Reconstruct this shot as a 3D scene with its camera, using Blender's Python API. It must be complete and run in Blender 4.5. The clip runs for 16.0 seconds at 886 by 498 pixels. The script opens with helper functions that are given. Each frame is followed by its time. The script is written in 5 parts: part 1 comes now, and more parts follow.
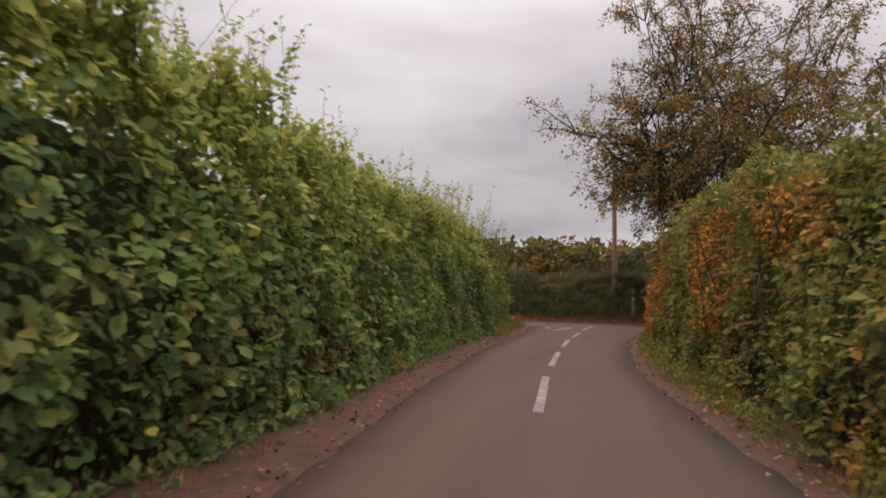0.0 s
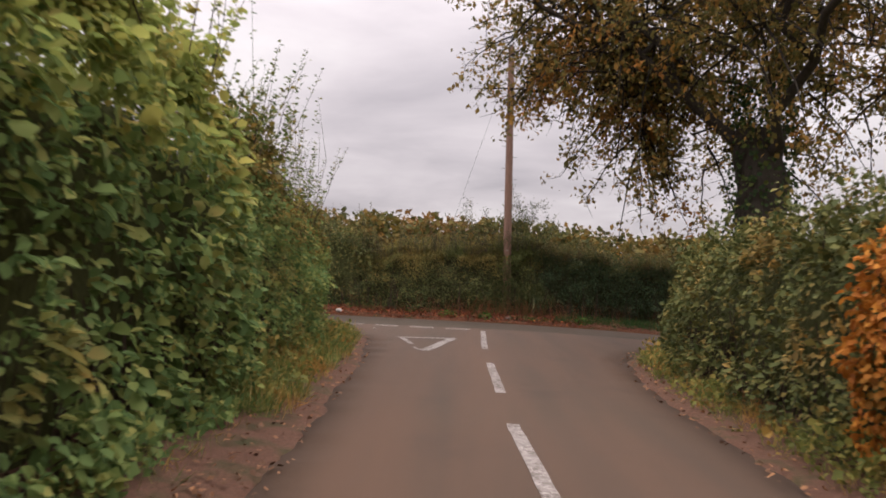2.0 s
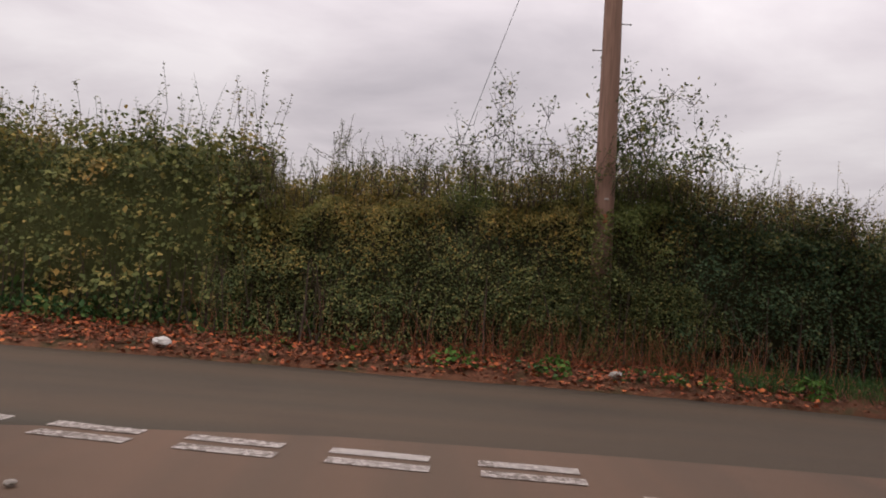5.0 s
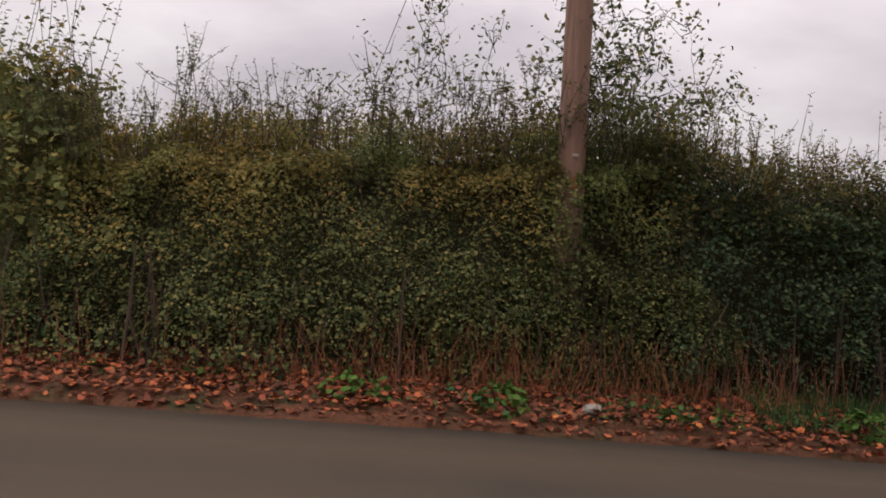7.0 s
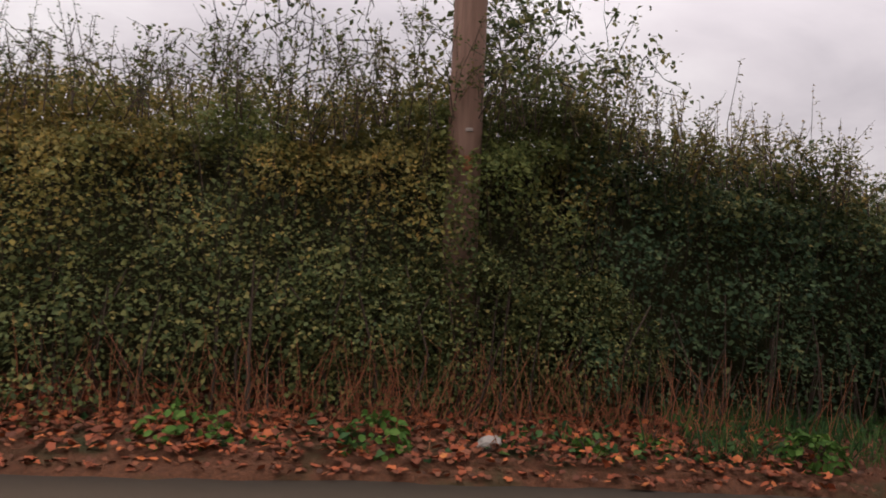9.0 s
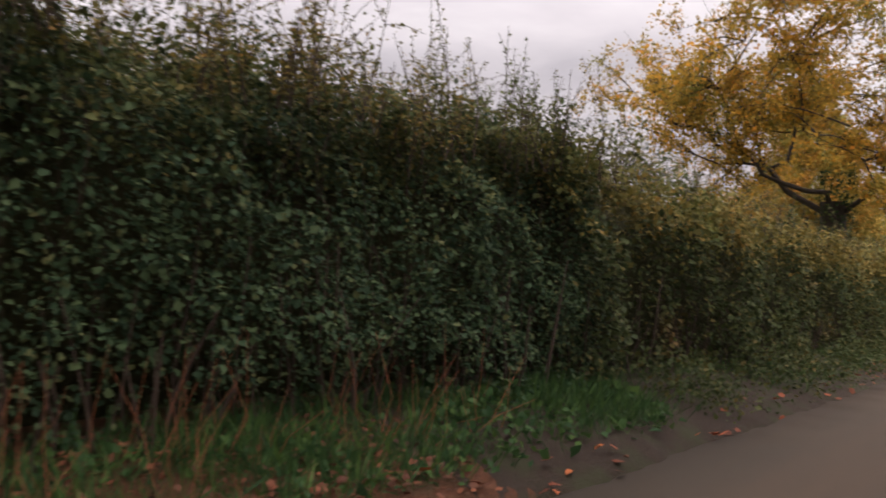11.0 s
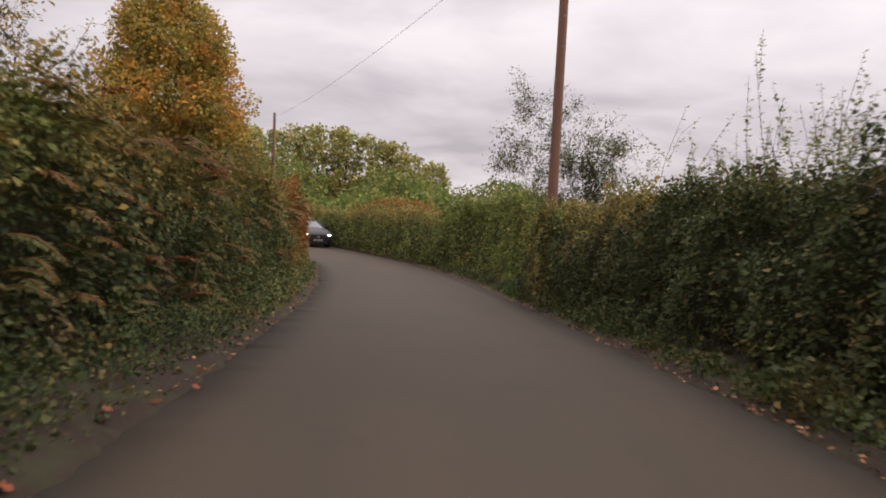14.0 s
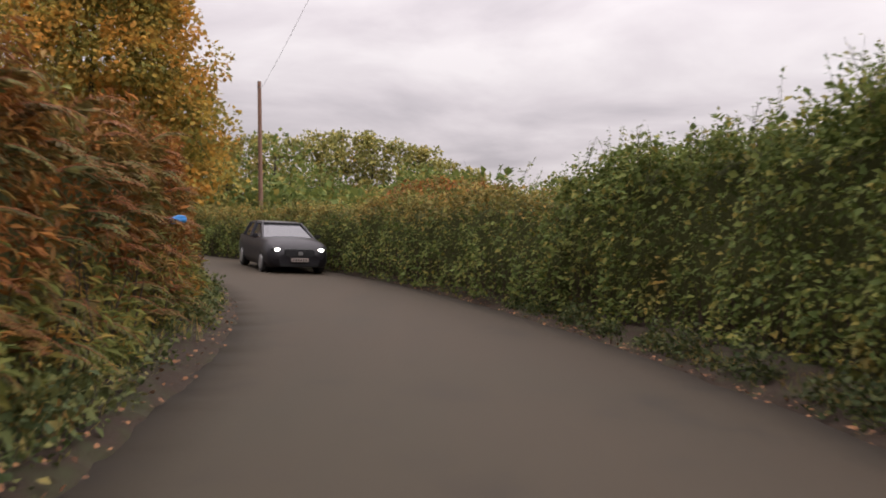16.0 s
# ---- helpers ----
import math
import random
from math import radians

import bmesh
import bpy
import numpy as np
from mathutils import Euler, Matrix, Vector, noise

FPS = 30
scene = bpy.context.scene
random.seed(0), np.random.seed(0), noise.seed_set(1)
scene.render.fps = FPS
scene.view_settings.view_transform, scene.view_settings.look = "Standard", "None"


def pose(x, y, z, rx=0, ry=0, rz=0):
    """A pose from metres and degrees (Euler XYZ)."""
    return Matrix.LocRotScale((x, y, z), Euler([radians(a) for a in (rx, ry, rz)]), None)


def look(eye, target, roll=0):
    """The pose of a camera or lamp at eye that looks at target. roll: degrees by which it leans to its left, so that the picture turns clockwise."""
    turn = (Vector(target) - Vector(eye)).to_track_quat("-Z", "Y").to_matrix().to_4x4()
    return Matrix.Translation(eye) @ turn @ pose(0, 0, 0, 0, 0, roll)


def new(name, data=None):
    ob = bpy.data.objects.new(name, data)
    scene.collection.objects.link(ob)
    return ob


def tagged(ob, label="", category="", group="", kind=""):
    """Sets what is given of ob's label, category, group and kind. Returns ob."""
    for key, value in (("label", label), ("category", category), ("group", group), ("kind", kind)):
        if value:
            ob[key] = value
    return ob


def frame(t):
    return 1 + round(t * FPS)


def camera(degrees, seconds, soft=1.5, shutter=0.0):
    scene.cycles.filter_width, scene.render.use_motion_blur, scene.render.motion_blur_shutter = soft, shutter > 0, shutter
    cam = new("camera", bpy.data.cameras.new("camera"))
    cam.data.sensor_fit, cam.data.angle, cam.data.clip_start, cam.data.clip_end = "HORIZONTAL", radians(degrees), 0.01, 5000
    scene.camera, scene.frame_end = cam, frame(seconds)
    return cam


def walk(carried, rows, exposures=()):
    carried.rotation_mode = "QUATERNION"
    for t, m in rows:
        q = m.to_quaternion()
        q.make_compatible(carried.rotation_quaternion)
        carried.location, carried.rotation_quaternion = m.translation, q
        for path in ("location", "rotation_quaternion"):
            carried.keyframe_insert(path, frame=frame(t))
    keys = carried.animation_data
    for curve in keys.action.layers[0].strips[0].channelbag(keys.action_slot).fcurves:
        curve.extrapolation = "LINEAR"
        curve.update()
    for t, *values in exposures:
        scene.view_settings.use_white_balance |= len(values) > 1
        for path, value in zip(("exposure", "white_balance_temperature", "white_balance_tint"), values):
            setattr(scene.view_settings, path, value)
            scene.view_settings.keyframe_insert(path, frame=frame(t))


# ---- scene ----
cam = camera(57.0, 16.0, 1.8, 0.15)
PATH = [
    (0, (0.899, -0.181, 1.367), (0.449, 1.765, 1.479), 1.2),
    (0.5, (-0.076, 4.478, 1.475), (-0.429, 6.443, 1.582), 1.7),
    (1, (-0.805, 9.284, 1.45), (-1.049, 11.266, 1.557), 1.5),
    (1.5, (-1.253, 13.66, 1.456), (-1.387, 15.654, 1.545), 1.6),
    (2, (-1.483, 17.696, 1.373), (-1.524, 19.694, 1.442), 2.1),
    (2.5, (-1.77, 21.575, 1.203), (-1.77, 23.574, 1.257), 2.4),
    (3, (-1.833, 24.803, 1.213), (-1.838, 26.802, 1.266), 2.3),
    (3.5, (-1.955, 27.706, 1.197), (-1.963, 29.705, 1.254), 2.4),
    (3.7, (-2.035, 28.754, 1.184), (-2.041, 30.753, 1.242), 2.7),
    (5.8, (-2.166, 35.343, 1.245), (-2.107, 37.341, 1.31), 4.2),
    (6, (-2.103, 35.675, 1.218), (-2.027, 37.672, 1.292), 4.1),
    (6.5, (-1.971, 36.335, 1.261), (-1.837, 38.33, 1.315), 4.1),
    (7, (-1.85, 36.772, 1.231), (-1.638, 38.76, 1.274), 4.0),
    (7.5, (-1.754, 37.053, 1.258), (-1.497, 39.036, 1.29), 3.9),
    (8, (-1.676, 37.278, 1.256), (-1.384, 39.256, 1.293), 3.9),
    (8.5, (-1.602, 37.552, 1.295), (-1.254, 39.521, 1.328), 3.7),
    (9, (-1.386, 38.072, 1.296), (-0.956, 40.025, 1.336), 3.4),
    (9.5, (-0.991, 38.716, 1.353), (-0.366, 40.616, 1.385), 3.6),
    (11.8, (4.596, 40.946, 1.113), (6.533, 41.427, 0.987), 3.3),
    (12, (5.717, 40.959, 1.032), (7.688, 41.272, 0.905), 3.5),
    (12.5, (9.039, 40.867, 0.808), (11.035, 40.873, 0.686), 4.0),
    (13, (12.802, 40.713, 0.564), (14.796, 40.605, 0.453), 4.3),
    (13.5, (17.189, 40.6, 0.264), (19.182, 40.463, 0.158), 4.5),
    (14, (22.196, 40.542, -0.088), (24.187, 40.411, -0.226), 4.6),
    (14.5, (26.85, 40.40, -0.415), (28.836, 40.236, -0.586), 5.3),
    (15, (31.747, 40.319, -0.76), (33.735, 40.169, -0.915), 4.4),
    (15.5, (37.779, 40.56, -1.113), (39.773, 40.462, -1.231), 3.6),
    (16, (43.339, 40.868, -1.5), (45.336, 40.819, -1.603), 2.6),
]
EXPOSURES = [(0, -0.27), (0.5, -0.02), (1.3, 0.10), (2.6, 0.10), (3.7, 0.0), (5.8, -0.10), (9.7, 0.0), (11.8, 0.32), (13.0, 0.28), (14.2, 0.18), (16.0, 0.18)]
SKY = 0.80

# exposure is keyed with the walk
walk(cam, [(t, look(eye, target, roll)) for t, eye, target, roll in PATH], EXPOSURES)

# ---- world and light ----
world = bpy.data.worlds.new("sky")
scene.world = world
world.use_nodes = True
wn, wl = world.node_tree.nodes, world.node_tree.links
wn.clear()


def wnode(kind, **values):
    n = wn.new(kind)
    for k, v in values.items():
        if k in n.inputs:
            n.inputs[k].default_value = v
    return n


SUN_ELEVATION, SUN_AZIMUTH = 48.0, 200.0
sky = wn.new("ShaderNodeTexSky")
sky.sky_type = "NISHITA"
sky.sun_disc = False
sky.sun_elevation = radians(SUN_ELEVATION)
sky.sun_rotation = radians(SUN_AZIMUTH)
coord = wn.new("ShaderNodeTexCoord")
# flattened cloud layer: direction divided by its height
sep = wn.new("ShaderNodeSeparateXYZ")
wl.new(coord.outputs["Generated"], sep.inputs[0])
lift = wn.new("ShaderNodeMath"); lift.operation = "MAXIMUM"; lift.inputs[1].default_value = 0.0
wl.new(sep.outputs["Z"], lift.inputs[0])
deep = wn.new("ShaderNodeMath"); deep.operation = "ADD"; deep.inputs[1].default_value = 0.16
wl.new(lift.outputs[0], deep.inputs[0])
flat = wn.new("ShaderNodeVectorMath"); flat.operation = "DIVIDE"
comb = wn.new("ShaderNodeCombineXYZ")
for s in "XYZ":
    wl.new(deep.outputs[0], comb.inputs[s])
wl.new(coord.outputs["Generated"], flat.inputs[0])
wl.new(comb.outputs[0], flat.inputs[1])
cloud = wnode("ShaderNodeTexNoise", Scale=1.1, Detail=6.0, Roughness=0.52, Distortion=0.3)
wl.new(flat.outputs[0], cloud.inputs["Vector"])
ramp = wn.new("ShaderNodeValToRGB")
ramp.color_ramp.elements[0].position, ramp.color_ramp.elements[0].color = 0.30, (0.60, 0.545, 0.585, 1)
ramp.color_ramp.elements[1].position, ramp.color_ramp.elements[1].color = 0.68, (1.0, 0.925, 0.945, 1)
mid = ramp.color_ramp.elements.new(0.5)
mid.color = (0.82, 0.742, 0.778, 1)
wl.new(cloud.outputs["Fac"], ramp.inputs[0])
# unseen sky overhead raised to about seven times the horizon, to brighten the hedges
slope = wn.new("ShaderNodeMath"); slope.operation = "MULTIPLY_ADD"
slope.inputs[1].default_value, slope.inputs[2].default_value = 6.8, -0.55
wl.new(lift.outputs[0], slope.inputs[0])
grad = wn.new("ShaderNodeMath"); grad.operation = "MULTIPLY_ADD"
grad.inputs[2].default_value = 1.0
wl.new(lift.outputs[0], grad.inputs[0])
wl.new(slope.outputs[0], grad.inputs[1])
scale = wn.new("ShaderNodeVectorMath"); scale.operation = "SCALE"
wl.new(ramp.outputs[0], scale.inputs[0])
wl.new(grad.outputs[0], scale.inputs["Scale"])
bg = wnode("ShaderNodeBackground", Strength=SKY)
wl.new(scale.outputs[0], bg.inputs["Color"])
bg2 = wnode("ShaderNodeBackground", Strength=0.05)
wl.new(sky.outputs[0], bg2.inputs["Color"])
both = wn.new("ShaderNodeMixShader"); both.inputs[0].default_value = 0.08
wl.new(bg.outputs[0], both.inputs[1])
wl.new(bg2.outputs[0], both.inputs[2])
wout = wn.new("ShaderNodeOutputWorld")
wl.new(both.outputs[0], wout.inputs["Surface"])

sun = new("sun", bpy.data.lights.new("sun", "SUN"))
sun.data.energy, sun.data.angle, sun.data.color = 1.3, radians(50), (1.0, 0.95, 0.9)
a, e = radians(SUN_AZIMUTH), radians(SUN_ELEVATION)
sun.matrix_world = look((0, 0, 60), (-math.sin(a) * math.cos(e) * 50, -math.cos(a) * math.cos(e) * 50, 60 - math.sin(e) * 50))


# ---- materials ----
class Mat:
    """A node material with a few short helpers."""

    def __init__(self, name, rough=0.8, spec=0.3, metal=0.0):
        self.m = bpy.data.materials.new(name)
        self.m.use_nodes = True
        self.n, self.l = self.m.node_tree.nodes, self.m.node_tree.links
        self.b = self.n["Principled BSDF"]
        self.b.inputs["Roughness"].default_value = rough
        self.b.inputs["Specular IOR Level"].default_value = spec
        self.b.inputs["Metallic"].default_value = metal
        self.out = self.n["Material Output"]
        self.geo = self.n.new("ShaderNodeNewGeometry")

    def noise(self, size, detail=4.0, rough=0.55, stretch=(1, 1, 1), coords=None):
        n = self.n.new("ShaderNodeTexNoise")
        n.inputs["Scale"].default_value = 1.0 / size
        n.inputs["Detail"].default_value = detail
        n.inputs["Roughness"].default_value = rough
        src = coords or self.geo.outputs["Position"]
        if stretch != (1, 1, 1):
            v = self.n.new("ShaderNodeVectorMath"); v.operation = "MULTIPLY"
            v.inputs[1].default_value = stretch
            self.l.new(src, v.inputs[0])
            src = v.outputs[0]
        self.l.new(src, n.inputs["Vector"])
        return n.outputs["Fac"]

    def ramp(self, fac, stops):
        r = self.n.new("ShaderNodeValToRGB")
        els = r.color_ramp.elements
        for i, (p, c) in enumerate(stops):
            el = els[i] if i < 2 else els.new(p)
            el.position, el.color = p, (*c, 1)
        self.l.new(fac, r.inputs[0])
        return r.outputs[0]

    def mix(self, fac, a, b, how="MIX"):
        x = self.n.new("ShaderNodeMix")
        x.data_type, x.blend_type = "RGBA", how
        for key, v in ((0, fac), (6, a), (7, b)):
            if hasattr(v, "is_linked"):
                self.l.new(v, x.inputs[key])
            elif key:
                x.inputs[key].default_value = (*v, 1)
            else:
                x.inputs[key].default_value = v
        return x.outputs[2]

    def fac(self, src, lo, hi):
        r = self.n.new("ShaderNodeMapRange")
        r.inputs[1].default_value, r.inputs[2].default_value = lo, hi
        self.l.new(src, r.inputs[0])
        return r.outputs[0]

    def color(self, src):
        if hasattr(src, "is_linked"):
            self.l.new(src, self.b.inputs["Base Color"])
        else:
            self.b.inputs["Base Color"].default_value = (*src, 1)
        return self

    def bump(self, src, strength=0.4, dist=0.01):
        b = self.n.new("ShaderNodeBump")
        b.inputs["Strength"].default_value, b.inputs["Distance"].default_value = strength, dist
        self.l.new(src, b.inputs["Height"])
        self.l.new(b.outputs[0], self.b.inputs["Normal"])
        return self


def leaf_material(name, stops, patch=None, patch_size=1.2, patch_from=0.52, patch_to=0.66, glow=0.22):
    """Leaves: a colour of its own for each leaf, patches of another tint through the plant, some light let through."""
    k = Mat(name, 0.68, 0.12)
    c = k.ramp(k.geo.outputs["Random Per Island"], stops)
    if patch:
        c2 = k.ramp(k.geo.outputs["Random Per Island"], patch)
        c = k.mix(k.fac(k.noise(patch_size, 3.0), patch_from, patch_to), c, c2)
    k.color(c)
    tr = k.n.new("ShaderNodeBsdfTranslucent")
    k.l.new(c, tr.inputs["Color"])
    mx = k.n.new("ShaderNodeMixShader")
    mx.inputs[0].default_value = glow
    k.l.new(k.b.outputs[0], mx.inputs[1])
    k.l.new(tr.outputs[0], mx.inputs[2])
    k.l.new(mx.outputs[0], k.out.inputs["Surface"])
    return k.m


def plain(name, base, dark, size=0.05, rough=0.8, spec=0.3, metal=0.0, stretch=(1, 1, 1), bump=0.3, dist=0.005):
    k = Mat(name, rough, spec, metal)
    n = k.noise(size, 6.0, 0.6, stretch)
    n2 = k.noise(size * 9, 3.0, 0.5, stretch)
    c = k.mix(k.fac(n, 0.3, 0.7), dark, base)
    c = k.mix(k.fac(n2, 0.35, 0.75), c, tuple(v * 0.75 for v in base))
    return k.color(c).bump(n, bump, dist).m


# worn, dusty country asphalt: fine chippings, reddish mud in long streaks, darker wheel tracks, patches
def asphalt(name, stretch, mud_from=None, tone=(1, 1, 1)):
    k = Mat(name, 0.85, 0.2)
    chip = k.noise(0.012, 3.0, 0.7)
    grain = k.noise(0.06, 4.0, 0.7)
    patch = k.noise(1.3, 5.0, 0.6)
    streak = k.noise(0.9, 4.0, 0.55, stretch)
    wide = k.noise(5.5, 3.0, 0.5)
    c = k.mix(k.fac(chip, 0.3, 0.75), (0.036, 0.029, 0.022), (0.064, 0.051, 0.039))
    c = k.mix(k.fac(grain, 0.35, 0.8), c, (0.052, 0.043, 0.033))
    c = k.mix(k.fac(wide, 0.45, 0.7), c, (0.046, 0.040, 0.030))
    c = k.mix(k.fac(patch, 0.56, 0.72), c, (0.036, 0.031, 0.025))
    # reddish mud carried onto the tarmac, gone further down the hill
    mud = k.mix(k.fac(streak, 0.30, 0.75), c, (0.083, 0.057, 0.040))
    if mud_from is not None:
        sp = k.n.new("ShaderNodeSeparateXYZ")
        k.l.new(k.geo.outputs["Position"], sp.inputs[0])
        c = k.mix(k.fac(sp.outputs["X"], *mud_from), mud, k.mix(0.18, c, mud))
    else:
        c = mud
    spot = k.noise(0.16, 2.0, 0.5)
    c = k.mix(k.fac(spot, 0.74, 0.80), c, (0.05, 0.034, 0.024))
    c = k.mix(1.0, c, tone, "MULTIPLY")
    return k.color(c).bump(chip, 0.5, 0.004).m


ASPHALT = asphalt("asphalt", (0.07, 1, 1), (16.0, 30.0), (0.68, 0.65, 0.56))
ASPHALT_SIDE = asphalt("side_lane_asphalt", (1, 0.07, 1), None, (1.14, 0.96, 0.86))

k = Mat("verge_soil", 0.9, 0.15)
fine = k.noise(0.03, 6.0, 0.7)
wide = k.noise(0.45, 4.0, 0.6)
c = k.mix(k.fac(fine, 0.3, 0.7), (0.058, 0.031, 0.020), (0.145, 0.074, 0.048))
c = k.mix(k.fac(wide, 0.5, 0.68), c, (0.050, 0.046, 0.020))
SOIL = k.color(c).bump(fine, 0.9, 0.02).m

k = Mat("dark_leaf_mould", 0.9, 0.15)
fine = k.noise(0.03, 6.0, 0.7)
wide = k.noise(0.4, 4.0, 0.6)
c = k.mix(k.fac(fine, 0.3, 0.7), (0.014, 0.011, 0.008), (0.042, 0.027, 0.018))
c = k.mix(k.fac(wide, 0.48, 0.66), c, (0.030, 0.030, 0.014))
MOULD = k.color(c).bump(fine, 0.9, 0.02).m

k = Mat("red_leaf_mould", 0.9, 0.15)
fine = k.noise(0.025, 6.0, 0.75)
wide = k.noise(0.4, 4.0, 0.6)
c = k.mix(k.fac(fine, 0.3, 0.7), (0.040, 0.019, 0.011), (0.150, 0.060, 0.030))
c = k.mix(k.fac(wide, 0.50, 0.68), c, (0.036, 0.036, 0.015))
RED_MOULD = k.color(c).bump(fine, 1.0, 0.03).m

k = Mat("field_grass", 0.9, 0.15)
fine = k.noise(0.12, 6.0, 0.7)
wide = k.noise(9.0, 4.0, 0.6)
c = k.mix(k.fac(fine, 0.3, 0.7), (0.035, 0.045, 0.015), (0.085, 0.090, 0.032))
c = k.mix(k.fac(wide, 0.4, 0.7), c, (0.12, 0.105, 0.042))
GRASSLAND = k.color(c).bump(fine, 0.8, 0.03).m

k = Mat("road_paint", 0.75, 0.3)
wear = k.noise(0.05, 6.0, 0.75)
wide = k.noise(0.5, 3.0, 0.5)
c = k.mix(k.fac(wear, 0.45, 0.60), (0.072, 0.054, 0.042), (0.31, 0.275, 0.25))
c = k.mix(k.fac(wide, 0.45, 0.75), c, (0.24, 0.215, 0.195))
PAINT = k.color(c).bump(wear, 0.4, 0.003).m

BARK = plain("bark", (0.048, 0.038, 0.029), (0.018, 0.014, 0.011), 0.05, 0.9, 0.2, 0, (1, 1, 0.25), 0.9, 0.03)
TWIG = plain("twig", (0.085, 0.058, 0.042), (0.03, 0.021, 0.016), 0.03, 0.85, 0.2, 0, (1, 1, 0.3), 0.3, 0.004)
# hedge cores: the shade in gaps between leaves is put into these colours
CORE = plain("hedge_inner_shade", (0.046, 0.044, 0.020), (0.018, 0.018, 0.010), 0.05, 0.95, 0.05, 0, (1, 1, 0.5), 1.0, 0.05)
LEAFY_CORE = plain("leafy_inner_shade", (0.088, 0.092, 0.036), (0.036, 0.040, 0.017), 0.05, 0.95, 0.05, 0, (1, 1, 0.5), 1.0, 0.05)
RED_STALK = plain("dry_red_stalk", (0.31, 0.115, 0.055), (0.12, 0.046, 0.025), 0.05, 0.85, 0.2, 0, (1, 1, 0.2), 0.2, 0.002)
POLE_WOOD = plain("pole_wood", (0.235, 0.138, 0.102), (0.108, 0.062, 0.046), 0.03, 0.8, 0.25, 0, (1, 1, 0.07), 0.6, 0.006)
POLE_RED = plain("reddish_pole_wood", (0.175, 0.090, 0.060), (0.082, 0.042, 0.030), 0.03, 0.8, 0.25, 0, (1, 1, 0.07), 0.6, 0.006)
STEEL = plain("galvanised_steel", (0.30, 0.30, 0.30), (0.16, 0.15, 0.14), 0.03, 0.5, 0.5, 0.8)
WIRE = plain("wire", (0.045, 0.042, 0.045), (0.025, 0.025, 0.028), 0.1, 0.6)
PLATE = plain("pole_label_plate", (0.34, 0.29, 0.26), (0.24, 0.20, 0.18), 0.02, 0.5)
WHITE_PLASTIC = plain("white_plastic_litter", (0.46, 0.44, 0.41), (0.30, 0.28, 0.26), 0.04, 0.45)
PALE_STONE = plain("pale_stone", (0.28, 0.25, 0.22), (0.15, 0.13, 0.11), 0.04, 0.85)
CYAN_PLASTIC = plain("cyan_plastic_litter", (0.10, 0.50, 0.52), (0.06, 0.36, 0.40), 0.03, 0.4)
BLUE_PLASTIC = plain("blue_plastic_litter", (0.02, 0.19, 0.48), (0.012, 0.12, 0.34), 0.04, 0.4)

HOLLY = leaf_material("blackish_green_leaves", [(0, (0.020, 0.038, 0.019)), (0.5, (0.042, 0.070, 0.032)), (0.9, (0.072, 0.100, 0.042)), (1, (0.115, 0.115, 0.045))], None, glow=0.2)
DARK2 = leaf_material("dark_brownish_hedge_leaves", [(0, (0.026, 0.038, 0.014)), (0.5, (0.048, 0.062, 0.021)), (0.85, (0.076, 0.084, 0.027)), (1, (0.130, 0.100, 0.032))],
                      [(0, (0.060, 0.043, 0.019)), (0.6, (0.103, 0.071, 0.028)), (1, (0.163, 0.099, 0.034))], 1.1, 0.56, 0.74, 0.25)
HAZEL = leaf_material("hazel_leaves", [(0, (0.098, 0.158, 0.054)), (0.45, (0.146, 0.212, 0.068)), (0.8, (0.206, 0.262, 0.080)), (1, (0.320, 0.315, 0.095))],
                      [(0, (0.181, 0.140, 0.048)), (0.6, (0.277, 0.200, 0.062)), (1, (0.385, 0.250, 0.072))], 0.55, 0.53, 0.74, 0.45)
# hazel with the sky light on its top leaves put into a paler colour
SKYLIT_HAZEL = leaf_material("skylit_hazel_leaves", [(0, (0.170, 0.215, 0.060)), (0.5, (0.250, 0.285, 0.075)), (0.85, (0.340, 0.345, 0.090)), (1, (0.430, 0.370, 0.100))], [(0, (0.230, 0.180, 0.055)), (1, (0.400, 0.280, 0.075))], 0.6, 0.55, 0.75, 0.6)
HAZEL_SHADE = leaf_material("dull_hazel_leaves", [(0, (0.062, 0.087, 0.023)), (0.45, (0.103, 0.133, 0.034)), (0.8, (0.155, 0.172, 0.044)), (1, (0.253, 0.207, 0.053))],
                            [(0, (0.132, 0.103, 0.032)), (0.6, (0.230, 0.167, 0.046)), (1, (0.356, 0.230, 0.057))], 1.0, 0.60, 0.78, 0.35)
DARK = leaf_material("dark_hedge_leaves", [(0, (0.036, 0.050, 0.019)), (0.5, (0.072, 0.087, 0.030)), (0.85, (0.122, 0.124, 0.040)), (1, (0.195, 0.152, 0.050))],
                     [(0, (0.081, 0.070, 0.029)), (0.6, (0.142, 0.116, 0.041)), (1, (0.233, 0.154, 0.048))], 1.2, 0.60, 0.78, 0.25)
MIDGREEN = leaf_material("green_hedge_leaves", [(0, (0.050, 0.062, 0.021)), (0.5, (0.094, 0.106, 0.034)), (0.85, (0.152, 0.146, 0.045)), (1, (0.250, 0.180, 0.055))],
                         [(0, (0.141, 0.098, 0.035)), (0.6, (0.256, 0.164, 0.049)), (1, (0.408, 0.223, 0.055))], 1.0, 0.56, 0.72, 0.25)
OLIVE = leaf_material("olive_hedge_leaves", [(0, (0.092, 0.108, 0.032)), (0.5, (0.165, 0.172, 0.045)), (0.85, (0.220, 0.200, 0.052)), (1, (0.330, 0.215, 0.058))],
                      [(0, (0.189, 0.095, 0.030)), (0.6, (0.345, 0.165, 0.043)), (1, (0.50, 0.230, 0.054))], 0.9, 0.53, 0.70, 0.4)
